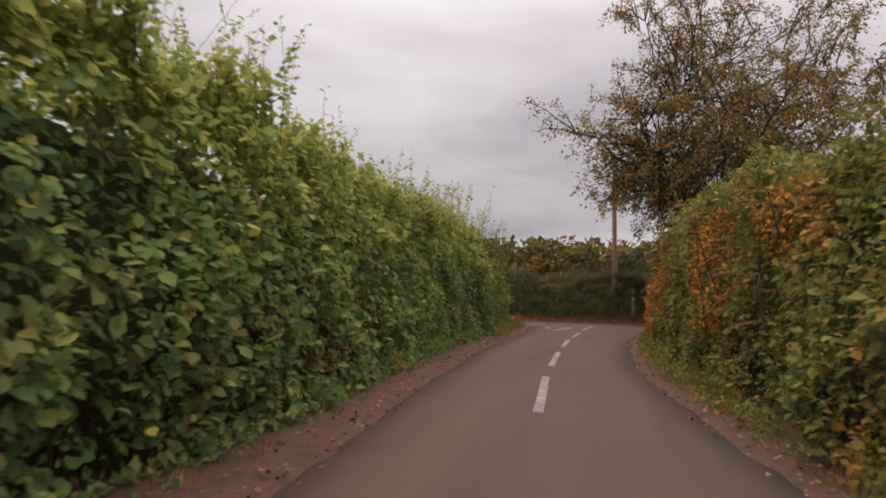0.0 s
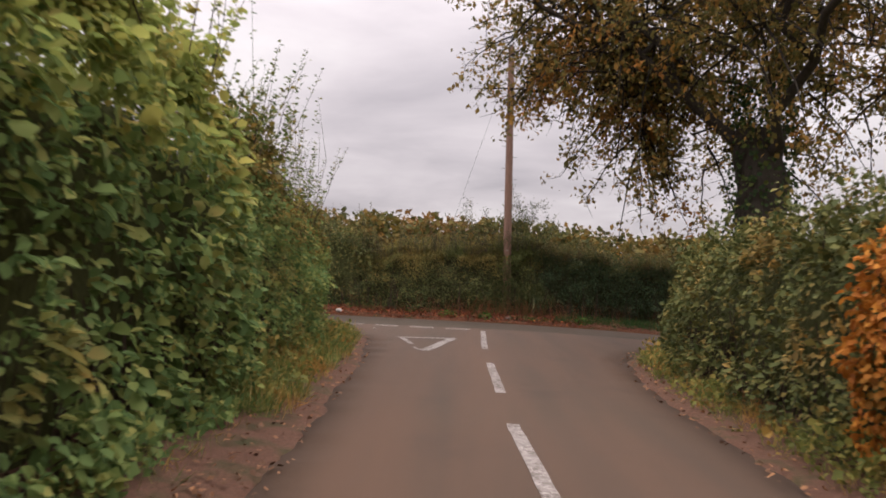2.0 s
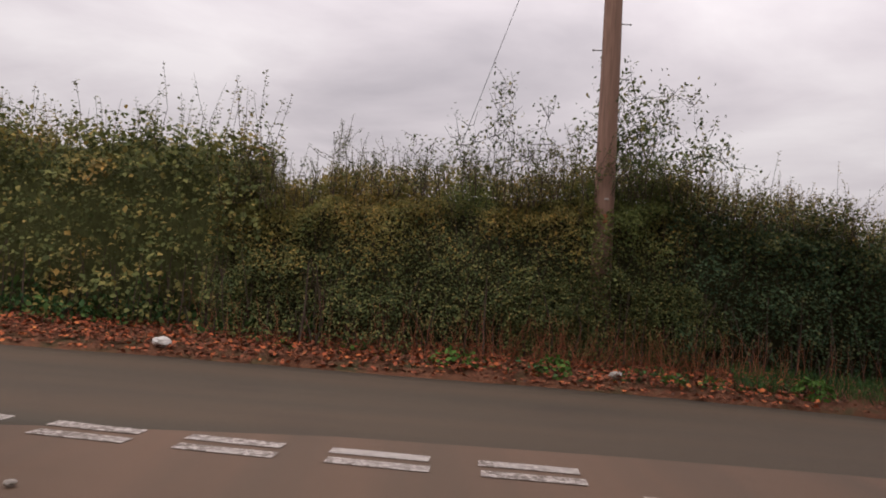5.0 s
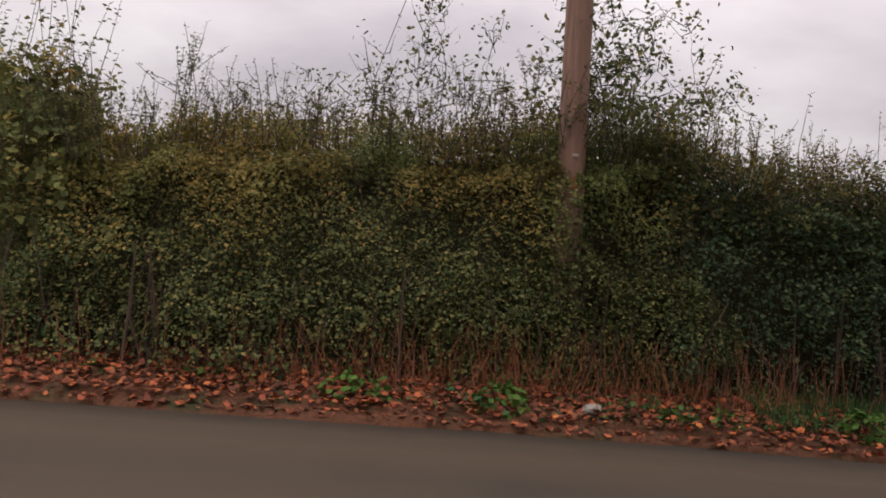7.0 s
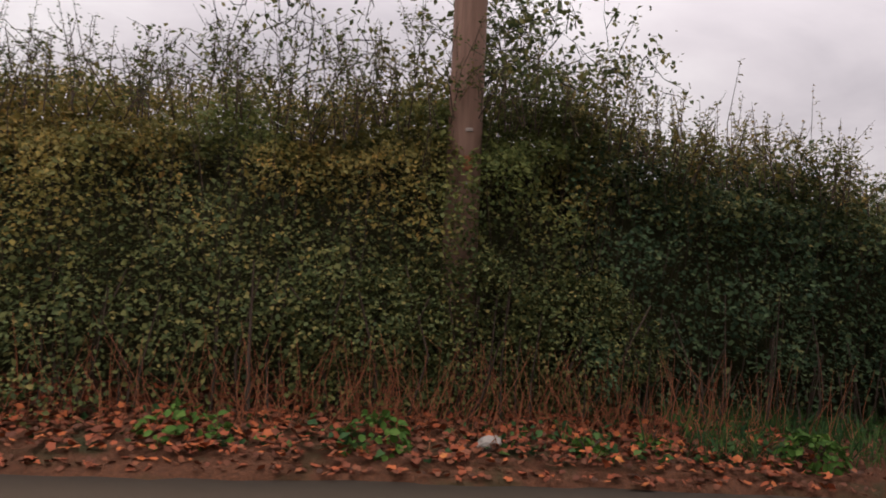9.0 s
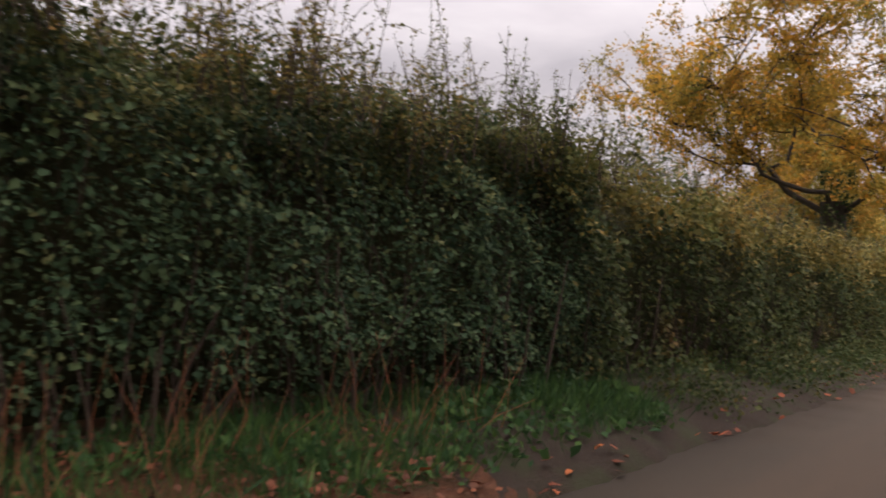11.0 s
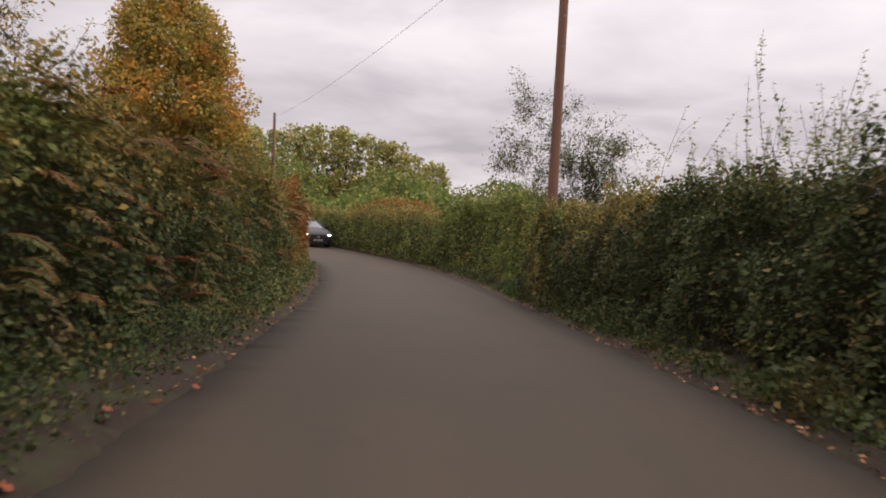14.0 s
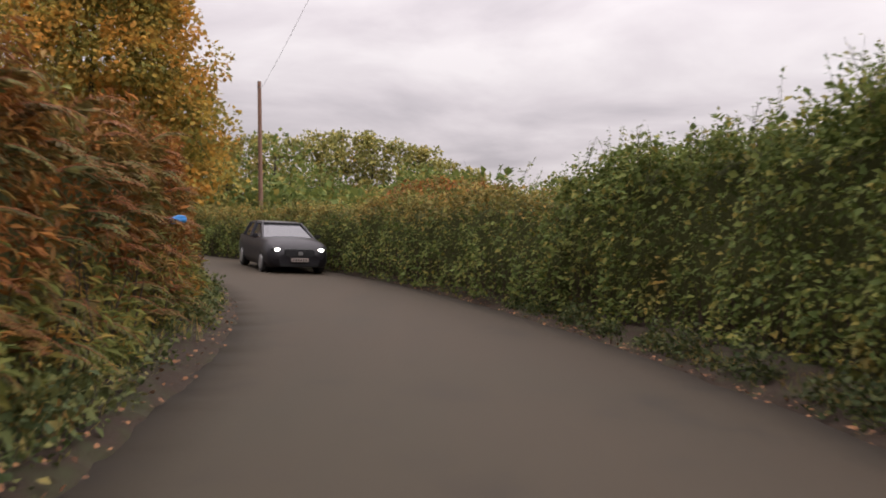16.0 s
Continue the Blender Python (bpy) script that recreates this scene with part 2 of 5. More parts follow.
RUST = leaf_material("rusty_leaves", [(0, (0.095, 0.040, 0.015)), (0.5, (0.190, 0.076, 0.021)), (1, (0.310, 0.125, 0.030))],
                     [(0, (0.073, 0.069, 0.020)), (1, (0.172, 0.130, 0.035))], 0.8, 0.45, 0.62, 0.28)
OAKLEAF = leaf_material("oak_leaves", [(0, (0.084, 0.080, 0.028)), (0.45, (0.158, 0.135, 0.042)), (0.8, (0.250, 0.168, 0.047)), (1, (0.390, 0.208, 0.050))],
                        [(0, (0.190, 0.095, 0.028)), (1, (0.428, 0.178, 0.038))], 1.6, 0.53, 0.68, 0.45)
GOLDLEAF = leaf_material("golden_leaves", [(0, (0.160, 0.120, 0.026)), (0.5, (0.340, 0.215, 0.036)), (0.85, (0.520, 0.290, 0.040)), (1, (0.580, 0.240, 0.034))],
                         [(0, (0.135, 0.135, 0.035)), (1, (0.284, 0.257, 0.061))], 2.0, 0.5, 0.66, 0.55)
MAPLELEAF = leaf_material("turning_tree_leaves", [(0, (0.115, 0.115, 0.032)), (0.5, (0.225, 0.195, 0.046)), (1, (0.400, 0.270, 0.056))],
                          [(0, (0.300, 0.150, 0.033)), (1, (0.540, 0.255, 0.048))], 1.8, 0.46, 0.64, 0.42)
FARLEAF = leaf_material("far_wood_leaves", [(0, (0.058, 0.063, 0.023)), (0.45, (0.097, 0.093, 0.029)), (0.8, (0.151, 0.110, 0.031)), (1, (0.207, 0.117, 0.031))],
                        [(0, (0.131, 0.075, 0.023)), (1, (0.220, 0.110, 0.029))], 22.0, 0.52, 0.64, 0.25)
# green far leaves, lightened so that distance haze is in their colour
FARLEAF2 = leaf_material("hazy_far_leaves", [(0, (0.150, 0.160, 0.058)), (0.5, (0.235, 0.230, 0.078)), (0.85, (0.330, 0.290, 0.086)), (1, (0.430, 0.310, 0.082))],
                         [(0, (0.221, 0.173, 0.048)), (1, (0.400, 0.262, 0.062))], 9.0, 0.55, 0.7, 0.25)
IVY = leaf_material("ivy_leaves", [(0, (0.016, 0.030, 0.010)), (0.7, (0.036, 0.056, 0.016)), (1, (0.08, 0.09, 0.022))])
LITTER = leaf_material("fallen_leaves", [(0, (0.070, 0.027, 0.016)), (0.4, (0.150, 0.044, 0.022)), (0.8, (0.255, 0.066, 0.027)), (1, (0.345, 0.105, 0.034))], None, glow=0.05)
DEADLEAF = leaf_material("rotting_leaves", [(0, (0.045, 0.022, 0.014)), (0.6, (0.105, 0.040, 0.022)), (1, (0.185, 0.066, 0.032))], None, glow=0.05)
BROWNLITTER = leaf_material("brown_litter", [(0, (0.075, 0.042, 0.026)), (0.6, (0.17, 0.085, 0.045)), (1, (0.30, 0.15, 0.07))], None, glow=0.05)
GRASS = leaf_material("verge_grass", [(0, (0.053, 0.092, 0.024)), (0.5, (0.115, 0.162, 0.042)), (0.85, (0.228, 0.220, 0.062)), (1, (0.456, 0.333, 0.132))],
                      [(0, (0.24, 0.120, 0.035)), (1, (0.42, 0.22, 0.06))], 0.6, 0.47, 0.62)
NETTLE = leaf_material("low_green_weeds", [(0, (0.022, 0.052, 0.020)), (0.6, (0.042, 0.085, 0.026)), (1, (0.075, 0.125, 0.030))])
LUSH = leaf_material("bright_green_leaves", [(0, (0.035, 0.077, 0.015)), (0.6, (0.059, 0.119, 0.021)), (1, (0.098, 0.161, 0.032))], None, glow=0.3)
ORANGE = leaf_material("copper_orange_leaves", [(0, (0.26, 0.085, 0.018)), (0.5, (0.42, 0.155, 0.026)), (1, (0.52, 0.23, 0.038))], [(0, (0.168, 0.089, 0.021)), (1, (0.277, 0.161, 0.035))], 0.5, 0.5, 0.7, 0.35)
YELLOWGREEN = leaf_material("yellow_green_leaves", [(0, (0.168, 0.161, 0.035)), (0.5, (0.288, 0.253, 0.050)), (1, (0.456, 0.333, 0.060))], [(0, (0.120, 0.138, 0.035)), (1, (0.216, 0.207, 0.050))], 0.6, 0.45, 0.65, 0.38)
k = Mat("fallen_leaf_single", 0.7, 0.25)
info = k.n.new("ShaderNodeObjectInfo")
c = k.ramp(info.outputs["Random"], [(0, (0.13, 0.042, 0.022)), (0.6, (0.27, 0.075, 0.026)), (1, (0.44, 0.15, 0.034))])
LONE_LEAF = k.color(k.mix(k.fac(k.noise(0.02, 3.0), 0.45, 0.75), c, (0.18, 0.08, 0.035))).m
k = Mat("single_hazel_leaf", 0.65, 0.15)
info = k.n.new("ShaderNodeObjectInfo")
LONE_GREEN = k.color(k.ramp(info.outputs["Random"], [(0, (0.09, 0.12, 0.03)), (0.6, (0.17, 0.20, 0.045)), (1, (0.30, 0.26, 0.06))])).m
CAR_PAINT = Mat("black_car_paint", 0.4, 0.25).color((0.012, 0.011, 0.013)).m
CAR_GLASS = Mat("dark_car_glass", 0.06, 0.7).color((0.02, 0.022, 0.026)).m
CAR_TRIM = plain("black_trim", (0.018, 0.018, 0.019), (0.010, 0.010, 0.011), 0.05, 0.5)
TYRE = plain("tyre_rubber", (0.022, 0.021, 0.020), (0.012, 0.012, 0.012), 0.03, 0.85)
k = Mat("headlamp", 0.2, 0.5)
k.b.inputs["Emission Color"].default_value = (1.0, 0.95, 0.86, 1)
k.b.inputs["Emission Strength"].default_value = 6.0
HEADLAMP = k.color((0.8, 0.8, 0.78)).m
# lighter, browner tint, mostly for the upper part of hedges
BROWNTOP = leaf_material("olive_brown_leaves", [(0, (0.092, 0.086, 0.026)), (0.5, (0.160, 0.130, 0.037)), (0.85, (0.232, 0.168, 0.044)), (1, (0.310, 0.182, 0.050))],
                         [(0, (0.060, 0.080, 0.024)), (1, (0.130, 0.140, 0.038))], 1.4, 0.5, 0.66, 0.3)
BRACKEN = leaf_material("bracken_fronds", [(0, (0.070, 0.030, 0.012)), (0.5, (0.130, 0.052, 0.016)), (1, (0.215, 0.088, 0.022))],
                        [(0, (0.050, 0.056, 0.018)), (1, (0.115, 0.105, 0.030))], 0.9, 0.40, 0.58)



# ---- small tools ----
def value_noise(p, size, seed=0):
    """Smooth noise in -1..1 at the points p."""
    q = np.asarray(p, float) / size + 37.13 * (seed + 1)
    i = np.floor(q).astype(np.int64)
    f = q - i
    f = f * f * (3 - 2 * f)
    out = 0
    for dx in (0, 1):
        for dy in (0, 1):
            for dz in (0, 1):
                h = (i[..., 0] + dx) * 374761393 + (i[..., 1] + dy) * 668265263 + (i[..., 2] + dz) * 2147483647 + seed * 97
                h = (h ^ (h >> 13)) * 1274126177
                h = ((h ^ (h >> 16)) & 0xFFFFFF) / float(0xFFFFFF)
                w = (f[..., 0] if dx else 1 - f[..., 0]) * (f[..., 1] if dy else 1 - f[..., 1]) * (f[..., 2] if dz else 1 - f[..., 2])
                out = out + w * h
    return out * 2 - 1


def mesh_from(name, verts, faces, smooth=False):
    """A mesh from an array of corners and an array of faces that all have as many corners."""
    verts, faces = np.asarray(verts, np.float32).reshape(-1, 3), np.asarray(faces, np.int32)
    me = bpy.data.meshes.new(name)
    n, k = faces.shape
    me.vertices.add(len(verts)); me.vertices.foreach_set("co", verts.ravel())
    me.loops.add(n * k); me.loops.foreach_set("vertex_index", faces.ravel())
    me.polygons.add(n)
    me.polygons.foreach_set("loop_start", np.arange(0, n * k, k, dtype=np.int32))
    me.update(calc_edges=True)
    if smooth:
        me.polygons.foreach_set("use_smooth", np.ones(n, bool))
    return me


def part(name, data, material, parent=None, label="", kind=""):
    """Links a mesh or bmesh as one object under a thing or a part."""
    if isinstance(data, bmesh.types.BMesh):
        me = bpy.data.meshes.new(name)
        data.to_mesh(me)
        data.free()
        data = me
    if material is not None and not data.materials:
        data.materials.append(material)
    ob = new(name, data)
    ob.parent = parent
    return tagged(ob, label=label, kind=kind)


def thing(name, place, label, category, group="", kind=""):
    ob = new(name)
    ob.location = place
    ob.empty_display_size = 0.2
    return tagged(ob, label, category, group, kind)


def unit(v):
    return v / np.maximum(np.linalg.norm(v, axis=-1, keepdims=True), 1e-9)


def leaf_mesh(name, place, axis, normal, size, wide=0.8, fold=0.18, simple=False):
    """Leaves as folded six-cornered blades (simple: four-cornered): foot at place, along axis, facing normal."""
    place, axis = np.asarray(place, float), unit(np.asarray(axis, float))
    side = unit(np.cross(axis, normal))
    up = np.cross(side, axis)
    s = np.asarray(size, float)[:, None]
    w = s * wide * 0.5
    if simple:
        rows = [place, place + axis * s * 0.5 + side * w * 1.05 + up * s * fold * 0.8, place + axis * s, place + axis * s * 0.5 - side * w * 1.05 + up * s * fold * 0.8]
        base = np.arange(len(place))[:, None] * 4
        return mesh_from(name, np.stack(rows, 1), np.concatenate([base + [0, 1, 2], base + [0, 2, 3]]))
    rows = [place,
            place + axis * s * 0.28 + side * w * 0.82 + up * s * fold * 0.8,
            place + axis * s * 0.66 + side * w + up * s * fold * 0.7,
            place + axis * s - up * s * 0.06,
            place + axis * s * 0.66 - side * w + up * s * fold * 0.7,
            place + axis * s * 0.28 - side * w * 0.82 + up * s * fold * 0.8]
    v = np.stack(rows, 1)
    base = np.arange(len(place))[:, None] * 6
    f = np.concatenate([base + [0, 1, 2, 3], base + [0, 3, 4, 5]])
    return mesh_from(name, v, f)


def tubes(name, starts, ends, r0, r1, sides=3, bend=0.0, rng=None):
    """Straight or once-bent thin stalks, all in one mesh."""
    starts, ends = np.asarray(starts, float), np.asarray(ends, float)
    n = len(starts)
    r0, r1 = np.broadcast_to(r0, n), np.broadcast_to(r1, n)
    d = unit(ends - starts)
    ref = np.where(np.abs(d[:, 2:3]) > 0.9, np.array([[1.0, 0, 0]]), np.array([[0, 0, 1.0]]))
    u = unit(np.cross(d, ref))
    w = np.cross(d, u)
    midp = (starts + ends) / 2
    if bend and rng is not None:
        midp = midp + (u * rng.normal(0, 1, (n, 1)) + w * rng.normal(0, 1, (n, 1))) * np.linalg.norm(ends - starts, axis=1, keepdims=True) * bend
    rings = []
    for c, r in ((starts, r0), (midp, (r0 + r1) / 2), (ends, r1)):
        for k in range(sides):
            a = 2 * math.pi * k / sides
            rings.append(c + (u * math.cos(a) + w * math.sin(a)) * r[:, None])
    v = np.stack(rings, 1)
    faces = []
    per = 3 * sides
    b = np.arange(n)[:, None] * per
    for ring in (0, 1):
        for k in range(sides):
            k2 = (k + 1) % sides
            faces.append(b + [ring * sides + k, ring * sides + k2, (ring + 1) * sides + k2, (ring + 1) * sides + k])
    return mesh_from(name, v, np.concatenate(faces), True)


def along(path, step):
    """Even samples along a polyline: places, tangents, running length."""
    p = np.asarray(path, float)
    seg = np.linalg.norm(np.diff(p, axis=0), axis=1)
    run = np.concatenate([[0], np.cumsum(seg)])
    s = np.linspace(0, run[-1], max(2, int(run[-1] / step) + 1))
    q = np.stack([np.interp(s, run, p[:, i]) for i in range(p.shape[1])], 1)
    t = unit(np.gradient(q, axis=0))
    return q, t, s


def smooth_path(pts, step=1.0):
    """A polyline rounded off (two rounds of corner cutting), evenly sampled."""
    p = np.asarray(pts, float)
    for _ in range(3):
        a, b = p[:-1] * 0.75 + p[1:] * 0.25, p[:-1] * 0.25 + p[1:] * 0.75
        p = np.concatenate([p[:1], np.stack([a, b], 1).reshape(-1, p.shape[1]), p[-1:]])
    return along(p, step)[0]


# ---- the lie of the land ----
LAND_X = [-400, -60, -20, 0, 3, 6, 43, 50, 60, 90, 400, 3000]
LAND_Z = [2.0, 0.6, 0.25, 0.03, 0.0, -0.2, -2.8, -3.2, -3.55, -4.2, -5.5, -5.5]
_gx = np.arange(-400, 400, 0.5)
_gz = np.convolve(np.pad(np.interp(_gx, LAND_X, LAND_Z), 8, mode="edge"), np.ones(17) / 17, "valid")


def land(x):
    return np.interp(x, _gx, _gz)


# road edges: approach lane (by y) and the main lane (by a bent middle line with half widths)
AL_Y = [-40, 0, 5, 11, 19, 24, 28, 31, 34, 36.4, 38.2, 40]
AL_X = [6.0, -0.75, -1.38, -1.98, -2.62, -2.72, -2.88, -3.02, -3.3, -4.1, -4.9, -5.8]
AR_Y = [-40, 0, 6.6, 9.5, 16, 22, 27, 29.5, 32, 34.2, 36.0, 38.2, 40]
AR_X = [10.0, 3.0, 2.15, 1.75, 1.08, 0.92, 1.0, 1.2, 1.5, 2.2, 3.3, 5.6, 8.0]
MAIN = [(-70, 42.6), (-20, 41.3), (-6, 40.8), (0, 40.5), (6, 40.25), (12, 39.95), (20, 39.8), (30, 39.6), (40, 39.65), (48, 39.95),
        (54, 40.6), (60, 42.0), (66, 44.4), (72, 48.2), (77, 53.4), (81, 60), (84, 70), (86, 90)]
main_mid = smooth_path(MAIN, 0.5)
main_half = np.interp(main_mid[:, 0], [-70, 0, 10, 20, 40, 50, 60, 90], [2.1, 2.2, 2.25, 2.35, 2.55, 2.75, 2.6, 2.3])


def road_distance(x, y):
    """How far a place lies outside the tarmac (negative: on it)."""
    x, y = np.asarray(x, float), np.asarray(y, float)
    d1 = np.maximum(np.interp(y, AL_Y, AL_X) - x, x - np.interp(y, AR_Y, AR_X))
    d1 = np.maximum(d1, y - 40.0)
    flat = np.stack([x.ravel(), y.ravel()], 1)
    d2 = np.empty(len(flat))
    for i in range(0, len(flat), 4000):
        dd = np.linalg.norm(flat[i:i + 4000, None] - main_mid[None, ::2], axis=2) - main_half[None, ::2]
        d2[i:i + 4000] = dd.min(1)
    return np.minimum(d1, d2.reshape(x.shape))


def ground_z(x, y):
    d = road_distance(x, y)
    bank = np.interp(d, [-0.2, 0.15, 0.8, 1.6, 4.0], [-0.06, -0.05, 0.03, 0.10, 0.10])
    return land(x) + bank


# ---- ground, road, verges ----
def spaced(lo, hi, step, far_lo, far_hi):
    mid_part = np.arange(lo, hi + step, step)
    out = [2 * 1.35 ** i for i in range(40)]
    left = [lo - v for v in out if lo - v > far_lo][::-1]
    right = [hi + v for v in out if hi + v < far_hi]
    return np.concatenate([[far_lo], left, mid_part, right, [far_hi]])


gx, gy = spaced(-14, 74, 0.5, -2500, 2500), spaced(-8, 62, 0.5, -2500, 2500)
X, Y = np.meshgrid(gx, gy, indexing="ij")
near = (X > -100) & (X < 130) & (Y > -60) & (Y < 120)
Z = land(X)
Z[near] = ground_z(X[near], Y[near])
Z += np.where(near, value_noise(np.stack([X, Y, 0 * X], -1), 1.7) * 0.02, 0)
idx = np.arange(X.size).reshape(X.shape)
quads = np.stack([idx[:-1, :-1], idx[1:, :-1], idx[1:, 1:], idx[:-1, 1:]], -1).reshape(-1, 4)
ground = part("ground", mesh_from("ground", np.stack([X, Y, Z], -1), quads, True), GRASSLAND)
tagged(ground, "dull green and straw-coloured field grass", "ground", kind="structure")


def ribbon(name, left, right, across, lift, material, label, category, crown=0.0, wobble=0.0, seed=0):
    """A sheet between two edge lines, with skirts, that follows the land."""
    n = len(left)
    rows = []
    for j in range(across + 1):
        f = j / across
        p = left * (1 - f) + right * f
        if wobble and j in (0, across):
            off = value_noise(np.c_[p, np.full(n, seed + j * 1.0)], 0.55, seed) * wobble + value_noise(np.c_[p, np.full(n, seed + j * 1.0)], 0.14, seed) * wobble * 0.5
            p = p + unit(right - left) * off[:, None]
        z = land(p[:, 0]) + lift + crown * (1 - (2 * f - 1) ** 2)
        rows.append(np.c_[p, z])
    first, last = rows[0].copy(), rows[-1].copy()
    first[:, 2] -= 0.12; last[:, 2] -= 0.12
    rows = [first] + rows + [last]
    v = np.stack(rows, 1)
    m = len(rows)
    idx = np.arange(n * m).reshape(n, m)
    q = np.stack([idx[:-1, :-1], idx[1:, :-1], idx[1:, 1:], idx[:-1, 1:]], -1).reshape(-1, 4)
    ob = part(name, mesh_from(name, v, q, True), material)
    return tagged(ob, label, category, kind="structure")


tang = unit(np.gradient(main_mid, axis=0))
nrm = np.stack([-tang[:, 1], tang[:, 0]], 1)
main_left = main_mid + nrm * main_half[:, None]
main_right = main_mid - nrm * main_half[:, None]
fine_l, fine_r = along(main_left, 0.2)[0], None
k_n = 900
sL = np.linspace(0, 1, k_n)
par = np.linspace(0, 1, len(main_mid))
fine_l = np.stack([np.interp(sL, par, main_left[:, i]) for i in (0, 1)], 1)
fine_r = np.stack([np.interp(sL, par, main_right[:, i]) for i in (0, 1)], 1)
ribbon("road", fine_l, fine_r, 8, 0.0, ASPHALT, "worn brownish-grey asphalt country road", "road", 0.03, 0.05, 3)
yy = np.arange(-38, 39.4, 0.2)
app_l = np.stack([np.interp(yy, AL_Y, AL_X), yy], 1)
app_r = np.stack([np.interp(yy, AR_Y, AR_X), yy], 1)
ribbon("road", app_l, app_r, 8, 0.006, ASPHALT_SIDE, "worn brownish-grey asphalt side lane meeting the road", "road", 0.016, 0.06, 5)


def bank_rise(line):
    """The bank across the junction and down the hill is steeper than the others."""
    return 2.0 if float(np.mean(np.asarray(line)[:, 1])) > 41.3 else 1.0


def verge(line, out, width, seed, label, mould):
    """A strip of bare soil from just over the tarmac's edge up under the hedge."""
    n = len(line)
    offs = np.array([-0.10, 0.0, 0.10, 0.22, 0.38, 0.58, 0.85, 1.2, 1.7]) * (width / 1.7)
    offs[0] = -0.07
    lifts = np.array([-0.03, 0.016, 0.030, 0.045, 0.06, 0.085, 0.11, 0.14, 0.12]) * np.r_[1, 1, np.full(7, bank_rise(line))]
    rows = []
    for j, (o, h) in enumerate(zip(offs, lifts)):
        p = line + out * o
        w = value_noise(np.c_[p, np.full(n, 0.0)], 0.6, seed) * 0.09 + value_noise(np.c_[p, np.full(n, 3.0)], 0.17, seed) * 0.05
        p = p + out * (w * (1 if j < 4 else 0.3))[:, None]
        z = land(p[:, 0]) + h + value_noise(np.c_[p, np.full(n, j * 0.3)], 0.25, seed + 9) * 0.018 * (j > 1)
        rows.append(np.c_[p, z])
    v = np.stack(rows, 1)
    m = len(rows)
    idx = np.arange(n * m).reshape(n, m)
    q = np.stack([idx[:-1, :-1], idx[1:, :-1], idx[1:, 1:], idx[:-1, 1:]], -1).reshape(-1, 4)
    ob = part("verge", mesh_from("verge", v, q, True), mould)
    return tagged(ob, label, "verge", kind="structure")


def edge(pts, step=0.15):
    p, t, s = along(pts, step)
    return p, np.stack([-t[:, 1], t[:, 0]], 1)


keep = (fine_l[:, 0] > -40) & (fine_l[:, 1] < 75)
p, o = edge(fine_l[keep & (fine_l[:, 0] < 5.2)]); verge(p, o, 1.9, 1, "reddish-brown soil verge under leaf litter", RED_MOULD)
p, o = edge(fine_l[keep & (fine_l[:, 0] > 4.6)]); verge(p, o, 1.9, 1, "dark soil verge with leaf litter", MOULD)
cut = fine_r[(fine_r[:, 0] > 5.8) & (fine_r[:, 1] < 75)]
p, o = edge(cut); verge(p, -o, 1.6, 2, "brown soil verge under a hedge", MOULD)
cut = fine_r[(fine_r[:, 0] < -6.5) & (fine_r[:, 0] > -40)]
p, o = edge(cut); verge(p, -o, 1.6, 3, "brown soil verge under a hedge", SOIL)
p, o = edge(app_l[(yy > -10) & (yy < 38.4)]); verge(p, o, 1.8, 4, "reddish-brown gritty soil verge under a hedge", SOIL)
p, o = edge(app_r[(yy > -10) & (yy < 38.2)]); verge(p, -o, 1.8, 5, "brown gritty soil verge under a hedge", SOIL)


# ---- road markings ----
def mark(points, name="road_marking", label="worn white painted road line"):
    """A painted strip: a thin slab over a four-cornered outline, laid on the tarmac."""
    a, b, c, d = [np.array(q, float) for q in points]
    length = np.linalg.norm(b - a)
    m = max(1, int(length / 0.25))
    v, f = [], []
    rng = np.random.RandomState(int(abs(a[0] * 91 + a[1] * 37)) + 5)
    for i in range(m + 1):
        t = i / m
        p, q = a + (b - a) * t, d + (c - d) * t
        jit = (q - p) * rng.uniform(-0.05, 0.05)
        for r in (p + jit, q + jit):
            v.append((r[0], r[1], float(land(r[0])) + PAINT_LIFT(r[0], r[1])))
    for i in range(m):
        f.append((2 * i, 2 * i + 2, 2 * i + 3, 2 * i + 1))
    return part(name, mesh_from(name, v, f), PAINT)


def PAINT_LIFT(x, y):
    """Height of the tarmac's top over the land, plus the paint's thickness."""
    l, r = np.interp(y, AL_Y, AL_X), np.interp(y, AR_Y, AR_X)
    f = np.clip((x - l) / (r - l), 0, 1)
    side_lane = 0.006 + 0.016 * (1 - (2 * f - 1) ** 2) if y < 39.45 else 0
    d = np.linalg.norm(main_mid - (x, y), axis=1)
    i = int(d.argmin())
    main_lane = 0.03 * (1 - (d[i] / main_half[i]) ** 2) if d[i] < main_half[i] else 0
    return max(side_lane, main_lane) + 0.006


def strip(x0, y0, x1, y1, w):
    d = unit(np.array([x1 - x0, y1 - y0]))
    s = np.array([-d[1], d[0]]) * w / 2
    a, b = np.array([x0, y0]), np.array([x1, y1])
    return (a - s, b - s, b + s, a + s)


for ya, yb, xa, xb in [(9.2, 13.4, -0.12, -0.46), (15.5, 19.45, -0.57, -0.77), (21.45, 25.15, -0.84, -0.95), (27.15, 30.45, -0.95, -0.95), (32.95, 38.15, -0.95, -0.83)]:
    tagged(mark(strip(xa, ya, xb, yb, 0.12)), "worn white dashed centre line of the lane", "road marking", "centre line dashes", "structure")
# give-way triangle, tip towards the driver
TL, TR, TT = np.array([-2.68, 34.95]), np.array([-1.53, 35.2]), np.array([-2.06, 32.05])
